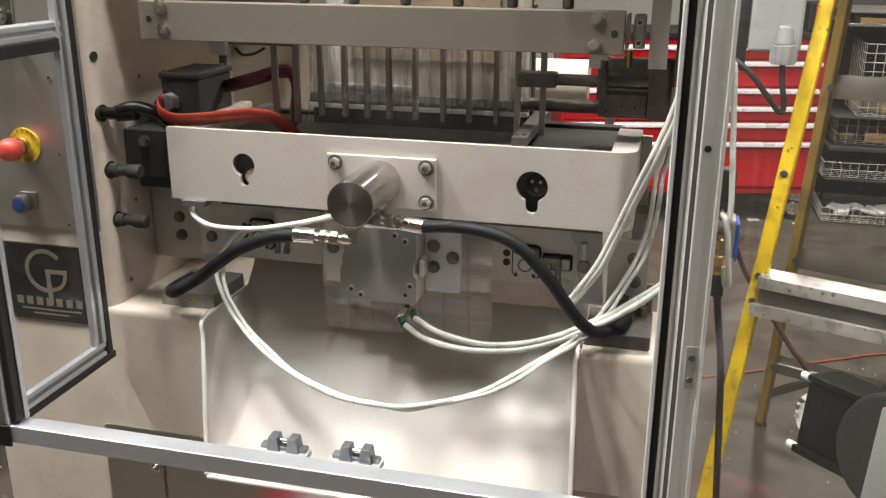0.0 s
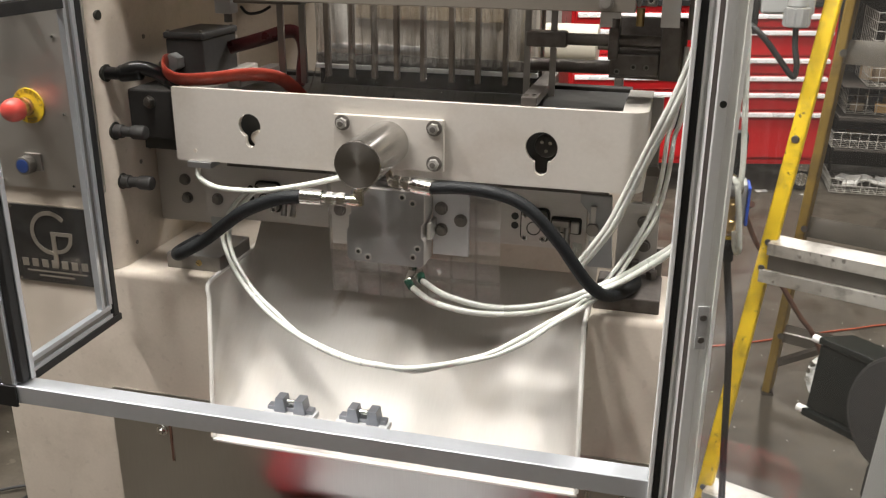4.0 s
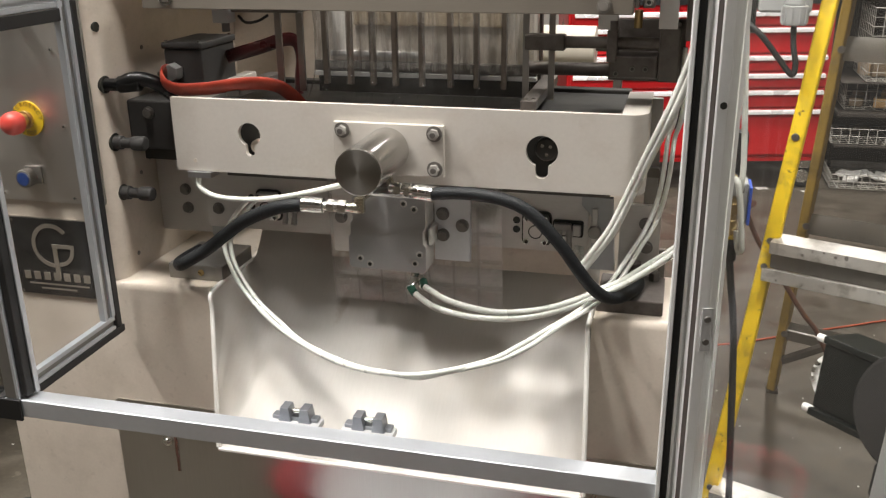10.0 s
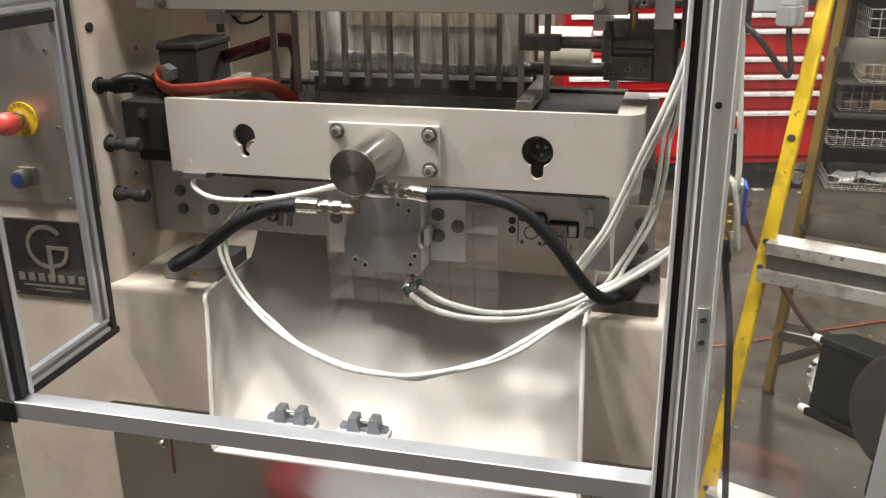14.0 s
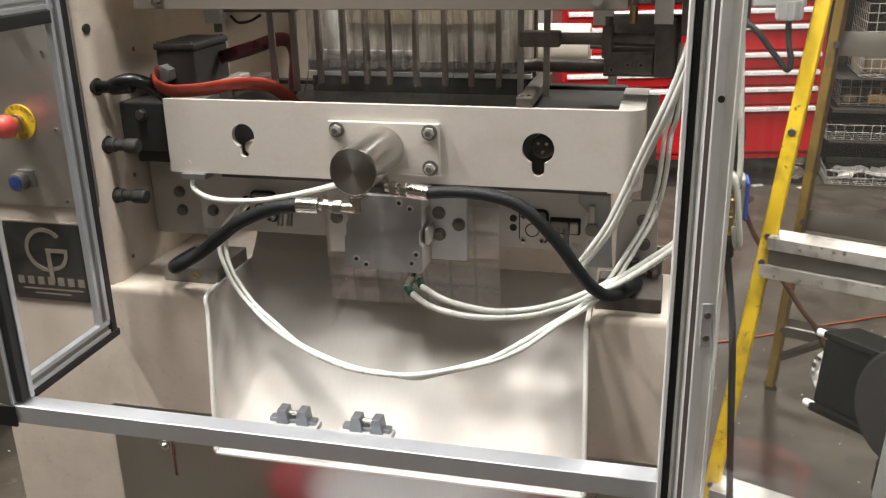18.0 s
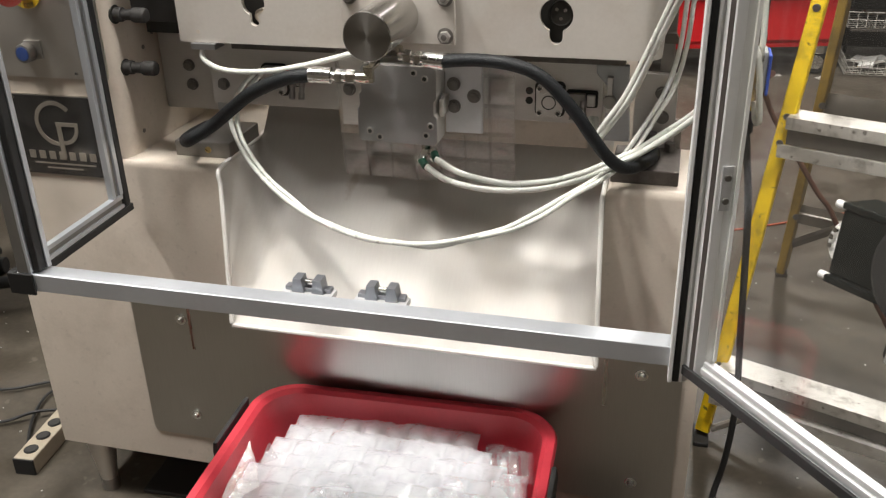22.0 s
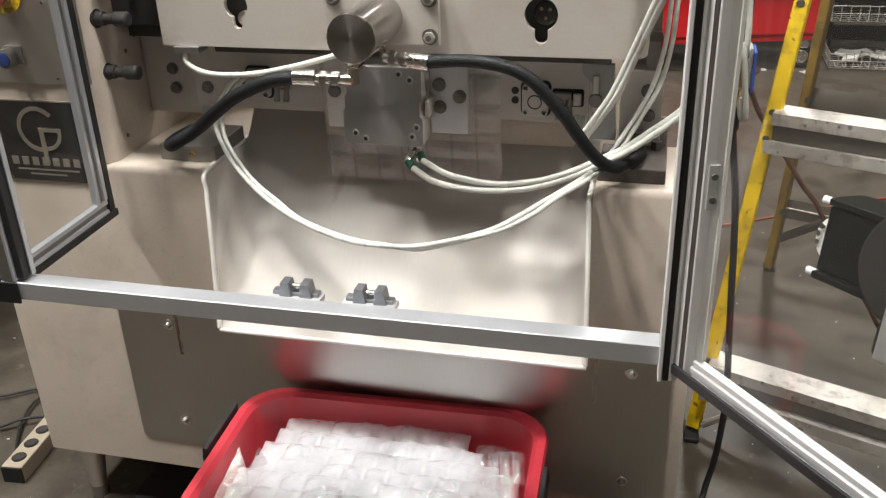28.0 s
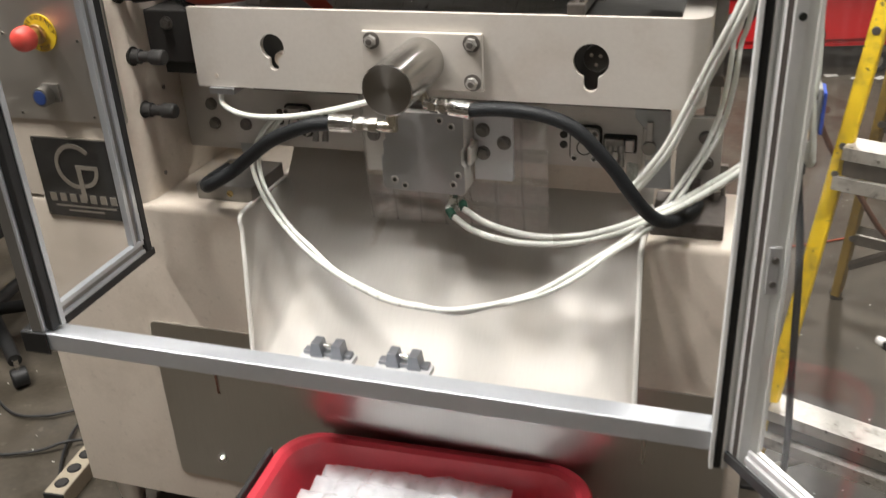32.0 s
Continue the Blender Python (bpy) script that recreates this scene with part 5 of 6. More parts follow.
# latch keepers on the bottom rail
for x0 in (-0.558, -0.444):
    k = part("keeper_base", box(x0, x0 + 0.080, 1.096, 1.124, 0.770, 0.779, 0.001), alu_soft, guard, "grey metal door keeper")
    b = None
    for dx in (0.016, 0.047):
        q = x0 + dx
        b = prism([(q, 0.779), (q + 0.020, 0.779), (q + 0.0165, 0.802), (q + 0.0035, 0.802)], "xz", 1.103, 1.124, 0.0008, b)
    part("keeper_block", b, keeper_grey, guard, "", 20)
    part("keeper_shelf", box(x0 + 0.004, x0 + 0.076, 1.108, 1.122, 0.779, 0.7855, 0.001), keeper_grey, guard)
    part("keeper_roller", cyl((x0 + 0.035, 1.114, 0.793), (x0 + 0.047, 1.114, 0.793), 0.004, seg=12), chrome, guard)

# the open door, swung out past square
door = thing("guard_door", "open guard door of aluminium profile and clear plastic", "door", (0.04, 1.06, 0.75))
H = Vector((0.036, 1.062, 0))
d = Vector((0.64, -0.768, 0)).normalized()
nrm = Vector((d.y, -d.x, 0))                       # towards the camera's side
DW = 0.97
DM = Matrix(((d.x, nrm.x, 0, H.x), (d.y, nrm.y, 0, H.y), (0, 0, 1, 0), (0, 0, 0, 1)))


def dp(s, o, z):
    return H + d * s + nrm * o + Vector((0, 0, z))


def slab(s0, s1, o0, o1, z0, z1, bev=0.001):
    b = box(s0, s1, o0, o1, z0, z1, bev)
    bmesh.ops.transform(b, matrix=DM, verts=b.verts)
    bmesh.ops.recalc_face_normals(b, faces=b.faces[:])
    return b




def extrude(poly, z0, z1, bev=0.0006):
    """A bar of the door with a section given along and across it."""
    b = merge(None, prism(poly, "xy", z0, z1, bev), DM)
    bmesh.ops.recalc_face_normals(b, faces=b.faces[:])
    return b


part("hinge_stile", extrude([(0.0, -0.0115), (0.0295, -0.0115), (0.0185, 0.0105), (0.0170, 0.0115), (0.0, 0.0115)], 0.7495, TOP), alu_bright, door)
# No groove is cut here; a dark strip carries the slot's shade as colour.
part("slot_shade_strip", slab(0.0085, 0.0165, 0.0112, 0.0119, 0.752, TOP, 0.0002), brown_strip, door, "dark strip standing in for the shaded profile slot")
part("stile_edge", slab(0.0297, 0.0322, -0.0115, -0.0060, 0.7805, TOP, 0.0005), paper, door)
part("far_stile", profile(dp(DW - 0.016, 0, 0.7495), dp(DW - 0.016, 0, TOP), 0.030, d), alu_soft, door)
part("bottom_rail", profile(dp(0.0305, 0, 0.7655), dp(DW - 0.031, 0, 0.7655), 0.024), alu_soft, door)
part("top_rail", profile(dp(0.031, 0, TOP - 0.016), dp(DW - 0.031, 0, TOP - 0.016), 0.030), alu_soft, door)
part("bottom_seal", slab(0.0, DW, 0.0122, 0.017, 0.7515, 0.7655), black_rub, door, "black rubber door seal")
part("inner_bead", slab(0.0305, DW - 0.031, 0.004, 0.009, 0.7777, 0.785), alu_soft, door)

part("pane", slab(0.0245, DW - 0.030, -0.0015, 0.0015, 0.7778, TOP - 0.03, 0), pane, door, "clear plastic door pane with faint reflections")
part("hinge_plate", extrude([(0.0207, 0.0068), (0.0265, -0.0048), (0.0283, -0.0039), (0.0225, 0.0077)], 0.990, 1.046), alu_soft, door, "aluminium hinge plate with two screws")
tilt = (d * 0.894 + nrm * 0.447).normalized()
for z in (1.032, 1.003):
    p = dp(0.0254, 0.0019, z)
    part("hinge_screw", cyl(p, p + tilt * 0.003, 0.0042, seg=16, bev=0.001), bolt_dark, door)
p = dp(0.0215, 0.0044, 1.285)
part("hinge_hole", cyl(p, p + tilt * 0.0008, 0.004, seg=14), ink, door)

# ---- red tub with pouches ----
tub = thing("tub", "red plastic tub with dark handles, full of clear pouches", "tub", (-0.44, 1.14, 0))
TM = Matrix.Translation((-0.458, 1.381, -0.018)) @ pose(0, 0, 0, 0, 0, 2.0)


def loop_rect(hw, y0, y1, r, z, n=14):
    return [TM @ Vector((x, y, z)) for x, y in rounded(-hw, hw, y0, y1, r, n)]


b = bmesh.new()
DEP = 0.46
levels = [(0.222, -DEP + 0.05, -0.05, 0.05, 0.022), (0.230, -DEP + 0.042, -0.042, 0.06, 0.034), (0.272, -DEP + 0.012, -0.012, 0.075, 0.405), (0.290, -DEP - 0.002, 0.002, 0.085, 0.410),
          (0.292, -DEP - 0.004, 0.004, 0.087, 0.424), (0.288, -DEP, 0.0, 0.084, 0.430), (0.274, -DEP + 0.012, -0.012, 0.075, 0.430), (0.266, -DEP + 0.018, -0.018, 0.07, 0.422), (0.224, -DEP + 0.05, -0.05, 0.055, 0.04)]
loops = [[b.verts.new(p) for p in loop_rect(*lv)] for lv in levels]
for a, c2 in zip(loops, loops[1:]):
    for i in range(len(a)):
        b.faces.new((a[i], a[(i + 1) % len(a)], c2[(i + 1) % len(a)], c2[i]))
b.faces.new(loops[0][::-1])
b.faces.new(loops[-1])
bmesh.ops.recalc_face_normals(b, faces=b.faces[:])
shell = part("shell", b, bin_red, tub, "red plastic shell with a rolled rim")
for sx in (-1, 1):
    b = box(0.268, 0.276, -0.27, -0.075, 0.36, 0.405, 0.003)
    if sx < 0:
        bmesh.ops.scale(b, vec=(-1, 1, 1), verts=b.verts)
        bmesh.ops.reverse_faces(b, faces=b.faces[:])
    part("inner_tab", merge(None, b, TM), bin_red, tub)
    b = prism([(0.2925, 0.385), (0.301, 0.388), (0.303, 0.420), (0.300, 0.441), (0.291, 0.441), (0.2928, 0.426)], "xz", (-0.215 if sx < 0 else -0.30), (-0.075 if sx < 0 else -0.165), 0.002)
    if sx < 0:
        bmesh.ops.scale(b, vec=(-1, 1, 1), verts=b.verts)
        bmesh.ops.reverse_faces(b, faces=b.faces[:])
    part("handle", merge(None, b, TM), black_rub, tub, "black clip handle")

rnd = random.Random(5)


def pouch_row(k, x0, x1, y, z, tilt, turn, rows=2, cell=0.043, sheet=bag_film):
    """A sheet of joined pouches, pillowed between its seals."""
    n = max(2, round((x1 - x0) / cell))
    nu, nv = n * 8, rows * 9
    depth = rows * 0.062
    b = bmesh.new()
    g = []
    M4 = TM @ Matrix.Translation(((x0 + x1) / 2, y, z)) @ pose(0, 0, 0, tilt, 0, turn)
    for j in range(nv + 1):
        row = []
        for i in range(nu + 1):
            u, v = i / nu, j / nv
            pu, pv = (u * n) % 1, (v * rows) % 1
            q = (abs(math.sin(math.pi * pu)) ** 0.6) * (abs(math.sin(math.pi * pv)) ** 0.6) * (0.75 + 0.6 * noise.noise(Vector((math.floor(u * n) * 1.7, math.floor(v * rows) * 2.3, k * 1.9))))
            px, py = (u - 0.5) * (x1 - x0), -v * depth
            cr = noise.noise(Vector((px * 55, py * 55, k * 3.1))) * 0.0016 + noise.noise(Vector((px * 140, py * 140, k))) * 0.0010
            wave = noise.noise(Vector((px * 7, k, 0))) * 0.006
            row.append(b.verts.new(M4 @ Vector((px + cr * 0.8, py + cr + 0.004 * noise.noise(Vector((px * 25, k, 9))), q * 0.0105 + cr + wave * 0.4 - 0.006 * (abs(u - 0.5) * 2) ** 4))))
        g.append(row)
    for j in range(nv):
        for i in range(nu):
            b.faces.new((g[j][i], g[j][i + 1], g[j + 1][i + 1], g[j + 1][i]))
    seals = []
    for j in range(nv):
        for i in range(nu):
            if i % 8 == 0 or j % 9 in (0, 8):
                seals.append(j * nu + i)
    b.faces.ensure_lookup_table()
    for s in seals:
        b.faces[s].material_index = 1
    t = single("pouch_sheet", b, sheet, "sheet of clear plastic pouches lying in the tub", "packaging", "pouch sheets", angle=180)
    t.data.materials.append(bag_seal if sheet is bag_film else sheet)
    return t


# the pile
k = 0
for j in range(10):
    w = min(0.214 + 0.008 * j, 0.250) + rnd.uniform(-0.004, 0.003)
    pouch_row(k, -w + rnd.uniform(-0.004, 0.004), (0.140, 0.165, 0.200, 0.212)[min(j, 3)] + 0.005 * j + rnd.uniform(-0.006, 0.006), -0.030 - 0.041 * j + rnd.uniform(-0.003, 0.003), 0.384 + 0.001 * j, 9 + rnd.uniform(-2, 2), rnd.uniform(-1.5, 1.5), 1)
    k += 1
pouch_row(k, 0.160, 0.222, -0.050, 0.380, 16, -8, 1, 0.05, crumple_film)
pouch_row(k + 1, 0.185, 0.250, -0.078, 0.392, 24, 10, 1, 0.022, crumple_film)
pouch_row(k + 4, 0.19, 0.248, -0.135, 0.386, 14, 4, 2, 0.05)
b = bmesh.new()
merge(b, box(-0.212, 0.175, -DEP + 0.04, -0.050, 0.042, 0.365, 0.02))
flaps = [((-0.246, -0.330, 0.398), (-0.187, -0.270, 0.410), (-0.238, -0.196, 0.440)), ((-0.226, -0.215, 0.396), (-0.194, -0.190, 0.402), (-0.209, -0.178, 0.428))]
for i, tri in enumerate(flaps):                      # corners of film that stand up at the pile's edge
    fb = bmesh.new()
    a, c2, e = (Vector(p) for p in tri)
    g = {}
    for u in range(7):
        for v in range(7 - u):
            p = a + (c2 - a) * (u / 6) + (e - a) * (v / 6)
            g[u, v] = fb.verts.new(TM @ (p + Vector((0.006, 0, 0)) * noise.noise(p * 40 + Vector((i, 0, 0)))))
    for u in range(6):
        for v in range(6 - u):
            fb.faces.new((g[u, v], g[u + 1, v], g[u, v + 1]))
            if (u + 1, v + 1) in g:
                fb.faces.new((g[u + 1, v], g[u + 1, v + 1], g[u, v + 1]))
    single("film_flap", fb, crumple_film, "loose corner of clear film standing up in the tub", "packaging", "film flaps", angle=180)
part("pouch_heap", merge(None, b, TM), heap_mat, tub, "heap of clear pouches deeper in the tub")

# ---- stepladder ----
lad = thing("stepladder", "worn yellow fibreglass stepladder with aluminium treads", "ladder", (0.4, 2.3, 0))


def rail(p0, p1, w, dpt, mat, nm, side):
    """A moulded rail with rounded edges."""
    p0, p1 = Vector(p0), Vector(p1)
    za = (p1 - p0).normalized()
    xa = (LU - za * za.dot(LU)).normalized()
    ya = za.cross(xa)
    sec = rounded(-w / 2, w / 2, -dpt / 2, dpt / 2, 0.005, 3)
    b = bmesh.new()
    lo = [b.verts.new(p0 + xa * u + ya * v) for u, v in sec]
    hi = [b.verts.new(p1 + xa * u + ya * v) for u, v in sec]
    b.faces.new(lo)
    b.faces.new(hi[::-1])
    for i in range(len(sec)):
        b.faces.new((lo[i], hi[i], hi[(i + 1) % len(sec)], lo[(i + 1) % len(sec)]))
    bmesh.ops.recalc_face_normals(b, faces=b.faces[:])
    return part(nm, b, mat, lad)


LU, LV = Vector((math.cos(radians(-21)), math.sin(radians(-21)), 0)), Vector((math.sin(radians(21)), math.cos(radians(21)), 0))
LO = Vector((0.118, 1.925, 0))
LM = Matrix(((LU.x, LV.x, 0, LO.x), (LU.y, LV.y, 0, LO.y), (0, 0, 1, 0), (0, 0, 0, 1)))


def lf_(z, s):
    """Front rail in the ladder's own frame: across, back, up."""
    return Vector((0.05 * z if s < 0 else 0.64 - 0.05 * z, 0.28 * z, z))


def fl(z, s):
    return LM @ lf_(z, s)


def rl(z, s):
    return Vector((0.369 + 0.030 * z, 2.86 - 0.19 * z, z)) + (LU * (0.60 - 0.06 * z) if s > 0 else Vector((0, 0, 0)))


for s in (-1, 1):
    rail(fl(0.02, s), fl(1.95, s), 0.034, 0.024, ladder_y, "front_rail", s)
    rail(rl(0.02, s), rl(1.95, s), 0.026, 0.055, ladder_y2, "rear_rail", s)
    for f, w in ((fl, 0.04), (rl, 0.026)):
        p = f(0.0, s)
        part("foot", box(p.x - 0.018, p.x + 0.018, p.y - w, p.y + w, 0.0, 0.012, 0.003), black_rub if f is fl else steel_dark, lad)
def lbox(nm, x0, x1, y0, y1, z0, z1, lbl="", mt=None):
    return part(nm, merge(None, box(x0, x1, y0, y1, z0, z1, 0.001), LM), mt or ladder_alu, lad, lbl)


for z in (0.165, 0.745, 1.44, 1.80):
    a, c2 = lf_(z, -1), lf_(z, 1)
    lbox("tread", a.x + 0.008, c2.x - 0.008, a.y - 0.034, a.y + 0.040, z + 0.032, z + 0.037, "aluminium tread splashed with paint")
    lbox("tread_front", a.x + 0.010, c2.x - 0.010, a.y - 0.040, a.y - 0.0345, z + 0.012, z + 0.040)
    lbox("tread_lower_flange", a.x + 0.004, c2.x, a.y - 0.058, a.y - 0.024, z - 0.034, z - 0.028)
    lbox("tread_lower_lip", a.x + 0.004, c2.x, a.y - 0.061, a.y - 0.0585, z - 0.048, z - 0.018)
    # Dark web under the tread: shade between the lips put into colour.
    lbox("tread_shade_web", a.x + 0.012, c2.x - 0.012, a.y - 0.026, a.y - 0.022, z - 0.027, z + 0.031, '', steel_dark)
    for dz in (0.030, -0.028):
        q = fl(z + dz, -1)
        part("rivet", cyl(q - LV * 0.012, q - LV * 0.017, 0.008, seg=14, bev=0.002), bolt_dark, lad)
for z in (0.240, 0.62, 1.14, 1.5):
    a, c2 = rl(z, -1), rl(z, 1)
    part("rear_brace", sweep([a, c2], 0.032, 4, 1, flat=0.2, up=(0, 0, 1)), steel_grey, lad)
    if z < 0.3:
        part("brace_lip", sweep([a + Vector((0.006, -0.012, 0.006)), c2 + Vector((-0.006, -0.012, 0.006))], 0.003, 6, 1), ladder_alu, lad)
    part("rivet", cyl((a.x, a.y - 0.027, z), (a.x, a.y - 0.033, z), 0.010, seg=14), bolt_dark, lad)
part("corner_brace", sweep([rl(0.14, -1) + Vector((0.01, -0.03, 0)), Vector((0.490, 2.70, 0.251))], 0.015, 4, 1, flat=0.4), steel_dark, lad)
part("corner_brace", sweep([fl(0.03, -1) + LU * 0.02, fl(0.13, -1) + LU * 0.15], 0.009, 8, 1), ladder_alu, lad)
q = fl(1.005, -1)
part("rivet", cyl(q - LV * 0.012, q - LV * 0.018, 0.009, seg=14, bev=0.002), bolt_dark, lad)
part("top_cap", merge(None, box(0.06, 0.58, 0.46, 0.70, 1.93, 2.0, 0.008), LM), ladder_y, lad)

# ---- tool chest ----
chest = thing("tool_chest", "red rolling tool chest with bright drawer pulls", "tool chest", (0.1, 5.4, 0))
CM = Matrix.Translation((0.785, 5.345, 0)) @ pose(0, 0, 0, 0, 0, 14)


def cbox(nm, x0, x1, y0, y1, z0, z1, mat, bev=0.004, lbl=""):
    return part(nm, merge(None, box(x0, x1, y0, y1, z0, z1, bev), CM), mat, chest, lbl)


CW = 1.42
cbox("cabinet", -CW, 0, 0.004, 0.46, 0.185, 1.02, chest_red, 0.008)
cbox("plinth", -CW + 0.01, -0.01, 0.0, 0.45, 0.165, 0.186, chest_red, 0.003)
lows = [0.205, 0.475, 0.582, 0.672, 0.768, 0.915]
for i, z0 in enumerate(lows):
    z1 = (lows + [1.0])[i + 1] - 0.012
    dr = cbox("drawer", -CW + 0.02, -0.02, -0.012, 0.0035, z0, z1, chest_red, 0.003)
    if True:
        part("drawer_pull", merge(None, prism([(-0.012, z1 - 0.004), (-0.034, z1 - 0.010), (-0.036, z1 - 0.026), (-0.030, z1 - 0.030), (-0.012, z1 - 0.018)], "yz", -CW + 0.03, -0.03, 0.001), CM), trim_alu, dr, "bright full-width drawer pull")
cbox("brand_mark", -0.19, -0.05, -0.014, -0.011, 0.965, 0.985, paper, 0.001)
cbox("worktop", -CW - 0.01, 0.01, -0.02, 0.47, 1.02, 1.05, black_plast, 0.003)
for x in (-0.06, -0.60, -CW + 0.06):
    p = CM @ Vector((x, 0.06, 0))
    b = cyl((p.x, p.y - 0.018, 0.065), (p.x, p.y + 0.018, 0.065), 0.065, seg=28, bev=0.008)
    w = part("caster", b, black_rub, chest)
    part("hub", cyl((p.x, p.y - 0.021, 0.065), (p.x, p.y + 0.021, 0.065), 0.040, seg=20, bev=0.004), bolt_zinc, w)
    part("caster_fork", box(p.x - 0.03, p.x + 0.03, p.y - 0.03, p.y + 0.03, 0.115, 0.166, 0.004), bolt_zinc, w)

cont = thing("charger", "black and red charger standing on the chest", "charger", (0.62, 5.4, 1.05))
part("body", merge(None, box(-0.12, -0.02, 0.02, 0.12, 1.05, 1.21, 0.012), CM), black_plast, cont)
part("grip", merge(None, box(-0.09, -0.05, 0.005, 0.019, 1.10, 1.20, 0.004), CM), bin_red, cont)
cn = thing("carton", "open white carton standing on the tool chest", "carton", (0.45, 5.4, 1.05))
part("board", merge(None, box(-0.44, -0.16, 0.05, 0.30, 1.0505, 1.30, 0.003), CM), paper, cn)

# ---- wire basket rack ----
rack = thing("basket_rack", "rack with stacked white wire baskets full of parts", "shelf rack", (1.3, 5.6, 0))


def basket(x0, x1, y0, y1, z0, z1, step):
    b = bmesh.new()
    r = 0.0022

    def seg(p, q):
        cyl(p, q, r, seg=5, bm=b)
    n = int((x1 - x0) / step)
    for i in range(n + 1):
        x = x0 + (x1 - x0) * i / n
        seg((x, y0, z0), (x, y0, z1))
        seg((x, y0, z0), (x, y1, z0))
    m = int((y1 - y0) / step)
    for i in range(m + 1):
        y = y0 + (y1 - y0) * i / m
        seg((x0, y, z0), (x0, y, z1))
        seg((x0, y, z0), (x1, y, z0))
    h = max(2, int((z1 - z0) / step))
    for i in range(h + 1):
        z = z0 + (z1 - z0) * i / h
        seg((x0, y0, z), (x1, y0, z))
        seg((x0, y0, z), (x0, y1, z))
    o = part("wire_basket", b, wire_mat, rack, "white wire basket")
    return o


RACK = ((0.98, 5.38, 5.80, 0.607, 0.994, 0.048), (0.90, 5.45, 5.86, 0.440, 0.592, 0.05), (0.845, 5.38, 5.86, 0.262, 0.344, 0.045), (0.865, 5.35, 5.80, 0.012, 0.090, 0.04))
for bx0, y0, y1, z0, z1, step in RACK:
    basket(bx0, 2.05, y0, y1, z0, z1, step)
part("upright", cyl((2.07, 5.36, 0), (2.07, 5.36, 1.2), 0.006, seg=8), wire_mat, rack)
part("upright", cyl((0.93, 5.88, 0), (0.93, 5.88, 1.2), 0.010, seg=8), junk_mat, rack)
# Plain dark sheet added for dim clutter; it covers the bright wall behind.
part("dark_back_sheet", box(0.83, 2.06, 5.915, 5.97, 0.03, 1.60, 0.01), junk_mat, rack)
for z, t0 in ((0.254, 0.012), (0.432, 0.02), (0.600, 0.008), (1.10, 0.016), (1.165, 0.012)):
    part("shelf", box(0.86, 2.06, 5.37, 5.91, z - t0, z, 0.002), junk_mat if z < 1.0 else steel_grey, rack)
part("timber", box(0.93, 2.0, 5.40, 5.60, 1.1005, 1.128, 0.003), wood, rack, "pale timber lying on the top shelf")
rr = random.Random(3)
for i in range(70):
    bx0, y0, y1, z0, z1, step = RACK[(0, 0, 1, 1, 2)[i % 5]]
    hx, hy, hz = rr.uniform(0.02, 0.07), rr.uniform(0.02, 0.05), rr.uniform(0.3, 0.85) * (z1 - z0) * 0.6
    x, y = rr.uniform(bx0 + 0.06, 1.95), rr.uniform(y0 + 0.05, y1 - 0.08)
    part("stored_part", merge(None, box(-hx, hx, -hy, hy, 0, hz, 0.004), Matrix.Translation((x, y, z0 + 0.004)) @ pose(0, 0, 0, 0, 0, rr.uniform(-30, 30))), rr.choice((tan_box, steel_grey, paper, wood, tan_box, grey_plast, junk_mat)), rack)
for i in range(12):
    x, y = rr.uniform(0.93, 1.5), rr.uniform(5.40, 5.6)
    b = box(-0.06, 0.06, -0.04, 0.04, -0.005, 0.012, 0.003)
    t0 = merge(None, b, Matrix.Translation((x, y, 0.045 + 0.01 * (i % 3))) @ pose(0, 0, 0, rr.uniform(-15, 15), rr.uniform(-15, 15), rr.uniform(0, 90)))
    part("packet", t0, paper, rack)

# ---- air regulator, its hoses and the box beside the machine ----
reg = thing("air_regulator", "air filter regulator with a black knob and a blue guard", "regulator", (0.11, 1.74, 0.85))
RX, RY = 0.122, 1.74
part("body", box(0.100, 0.1375, RY - 0.026, RY + 0.026, 0.936, 1.014, 0.005), grey_light, reg, "pale grey cast body")
part("blue_guard", box(0.1378, 0.1435, RY - 0.030, RY + 0.030, 0.934, 1.008, 0.002), blue_bright, reg, "bright blue plastic guard")
part("knob", cyl((RX - 0.010, RY, 1.040), (RX - 0.010, RY, 1.106), 0.0165, seg=28, bev=0.003), black_plast, reg)
b = cyl((RX - 0.010, RY, 1.024), (RX - 0.010, RY, 1.042), 0.0205, seg=28, bev=0.002)
for q in range(14):
    a = 2 * math.pi * q / 14
    cyl((RX - 0.010 + 0.0165 * math.cos(a), RY + 0.0165 * math.sin(a), 1.046), (RX - 0.010 + 0.0165 * math.cos(a), RY + 0.0165 * math.sin(a), 1.100), 0.0016, seg=6, bm=b)
part("bonnet", b, black_plast, reg)
part("bowl", lathe((0.110, RY - 0.040, 0.918), (0.110, RY - 0.040, 0.990), [(0, 0.008), (0.12, 0.010), (0.16, 0.0125), (0.40, 0.0125), (0.44, 0.010), (0.55, 0.010), (0.6, 0.013), (0.85, 0.013), (0.9, 0.009), (1, 0.009)], 8), brass, reg, "brass fitting stack")
part("bowl_ring", cyl((0.112, RY - 0.040, 0.912), (0.112, RY - 0.040, 0.9178), 0.011, seg=18), yellow_disc, reg)
part("port", cyl((0.109, RY - 0.014, 1.022), (0.108, RY - 0.048, 1.030), 0.0085, seg=6), chrome, reg)
part("port", cyl((0.121, RY - 0.024, 1.000), (0.121, RY - 0.046, 1.006), 0.0085, seg=6), chrome, reg)
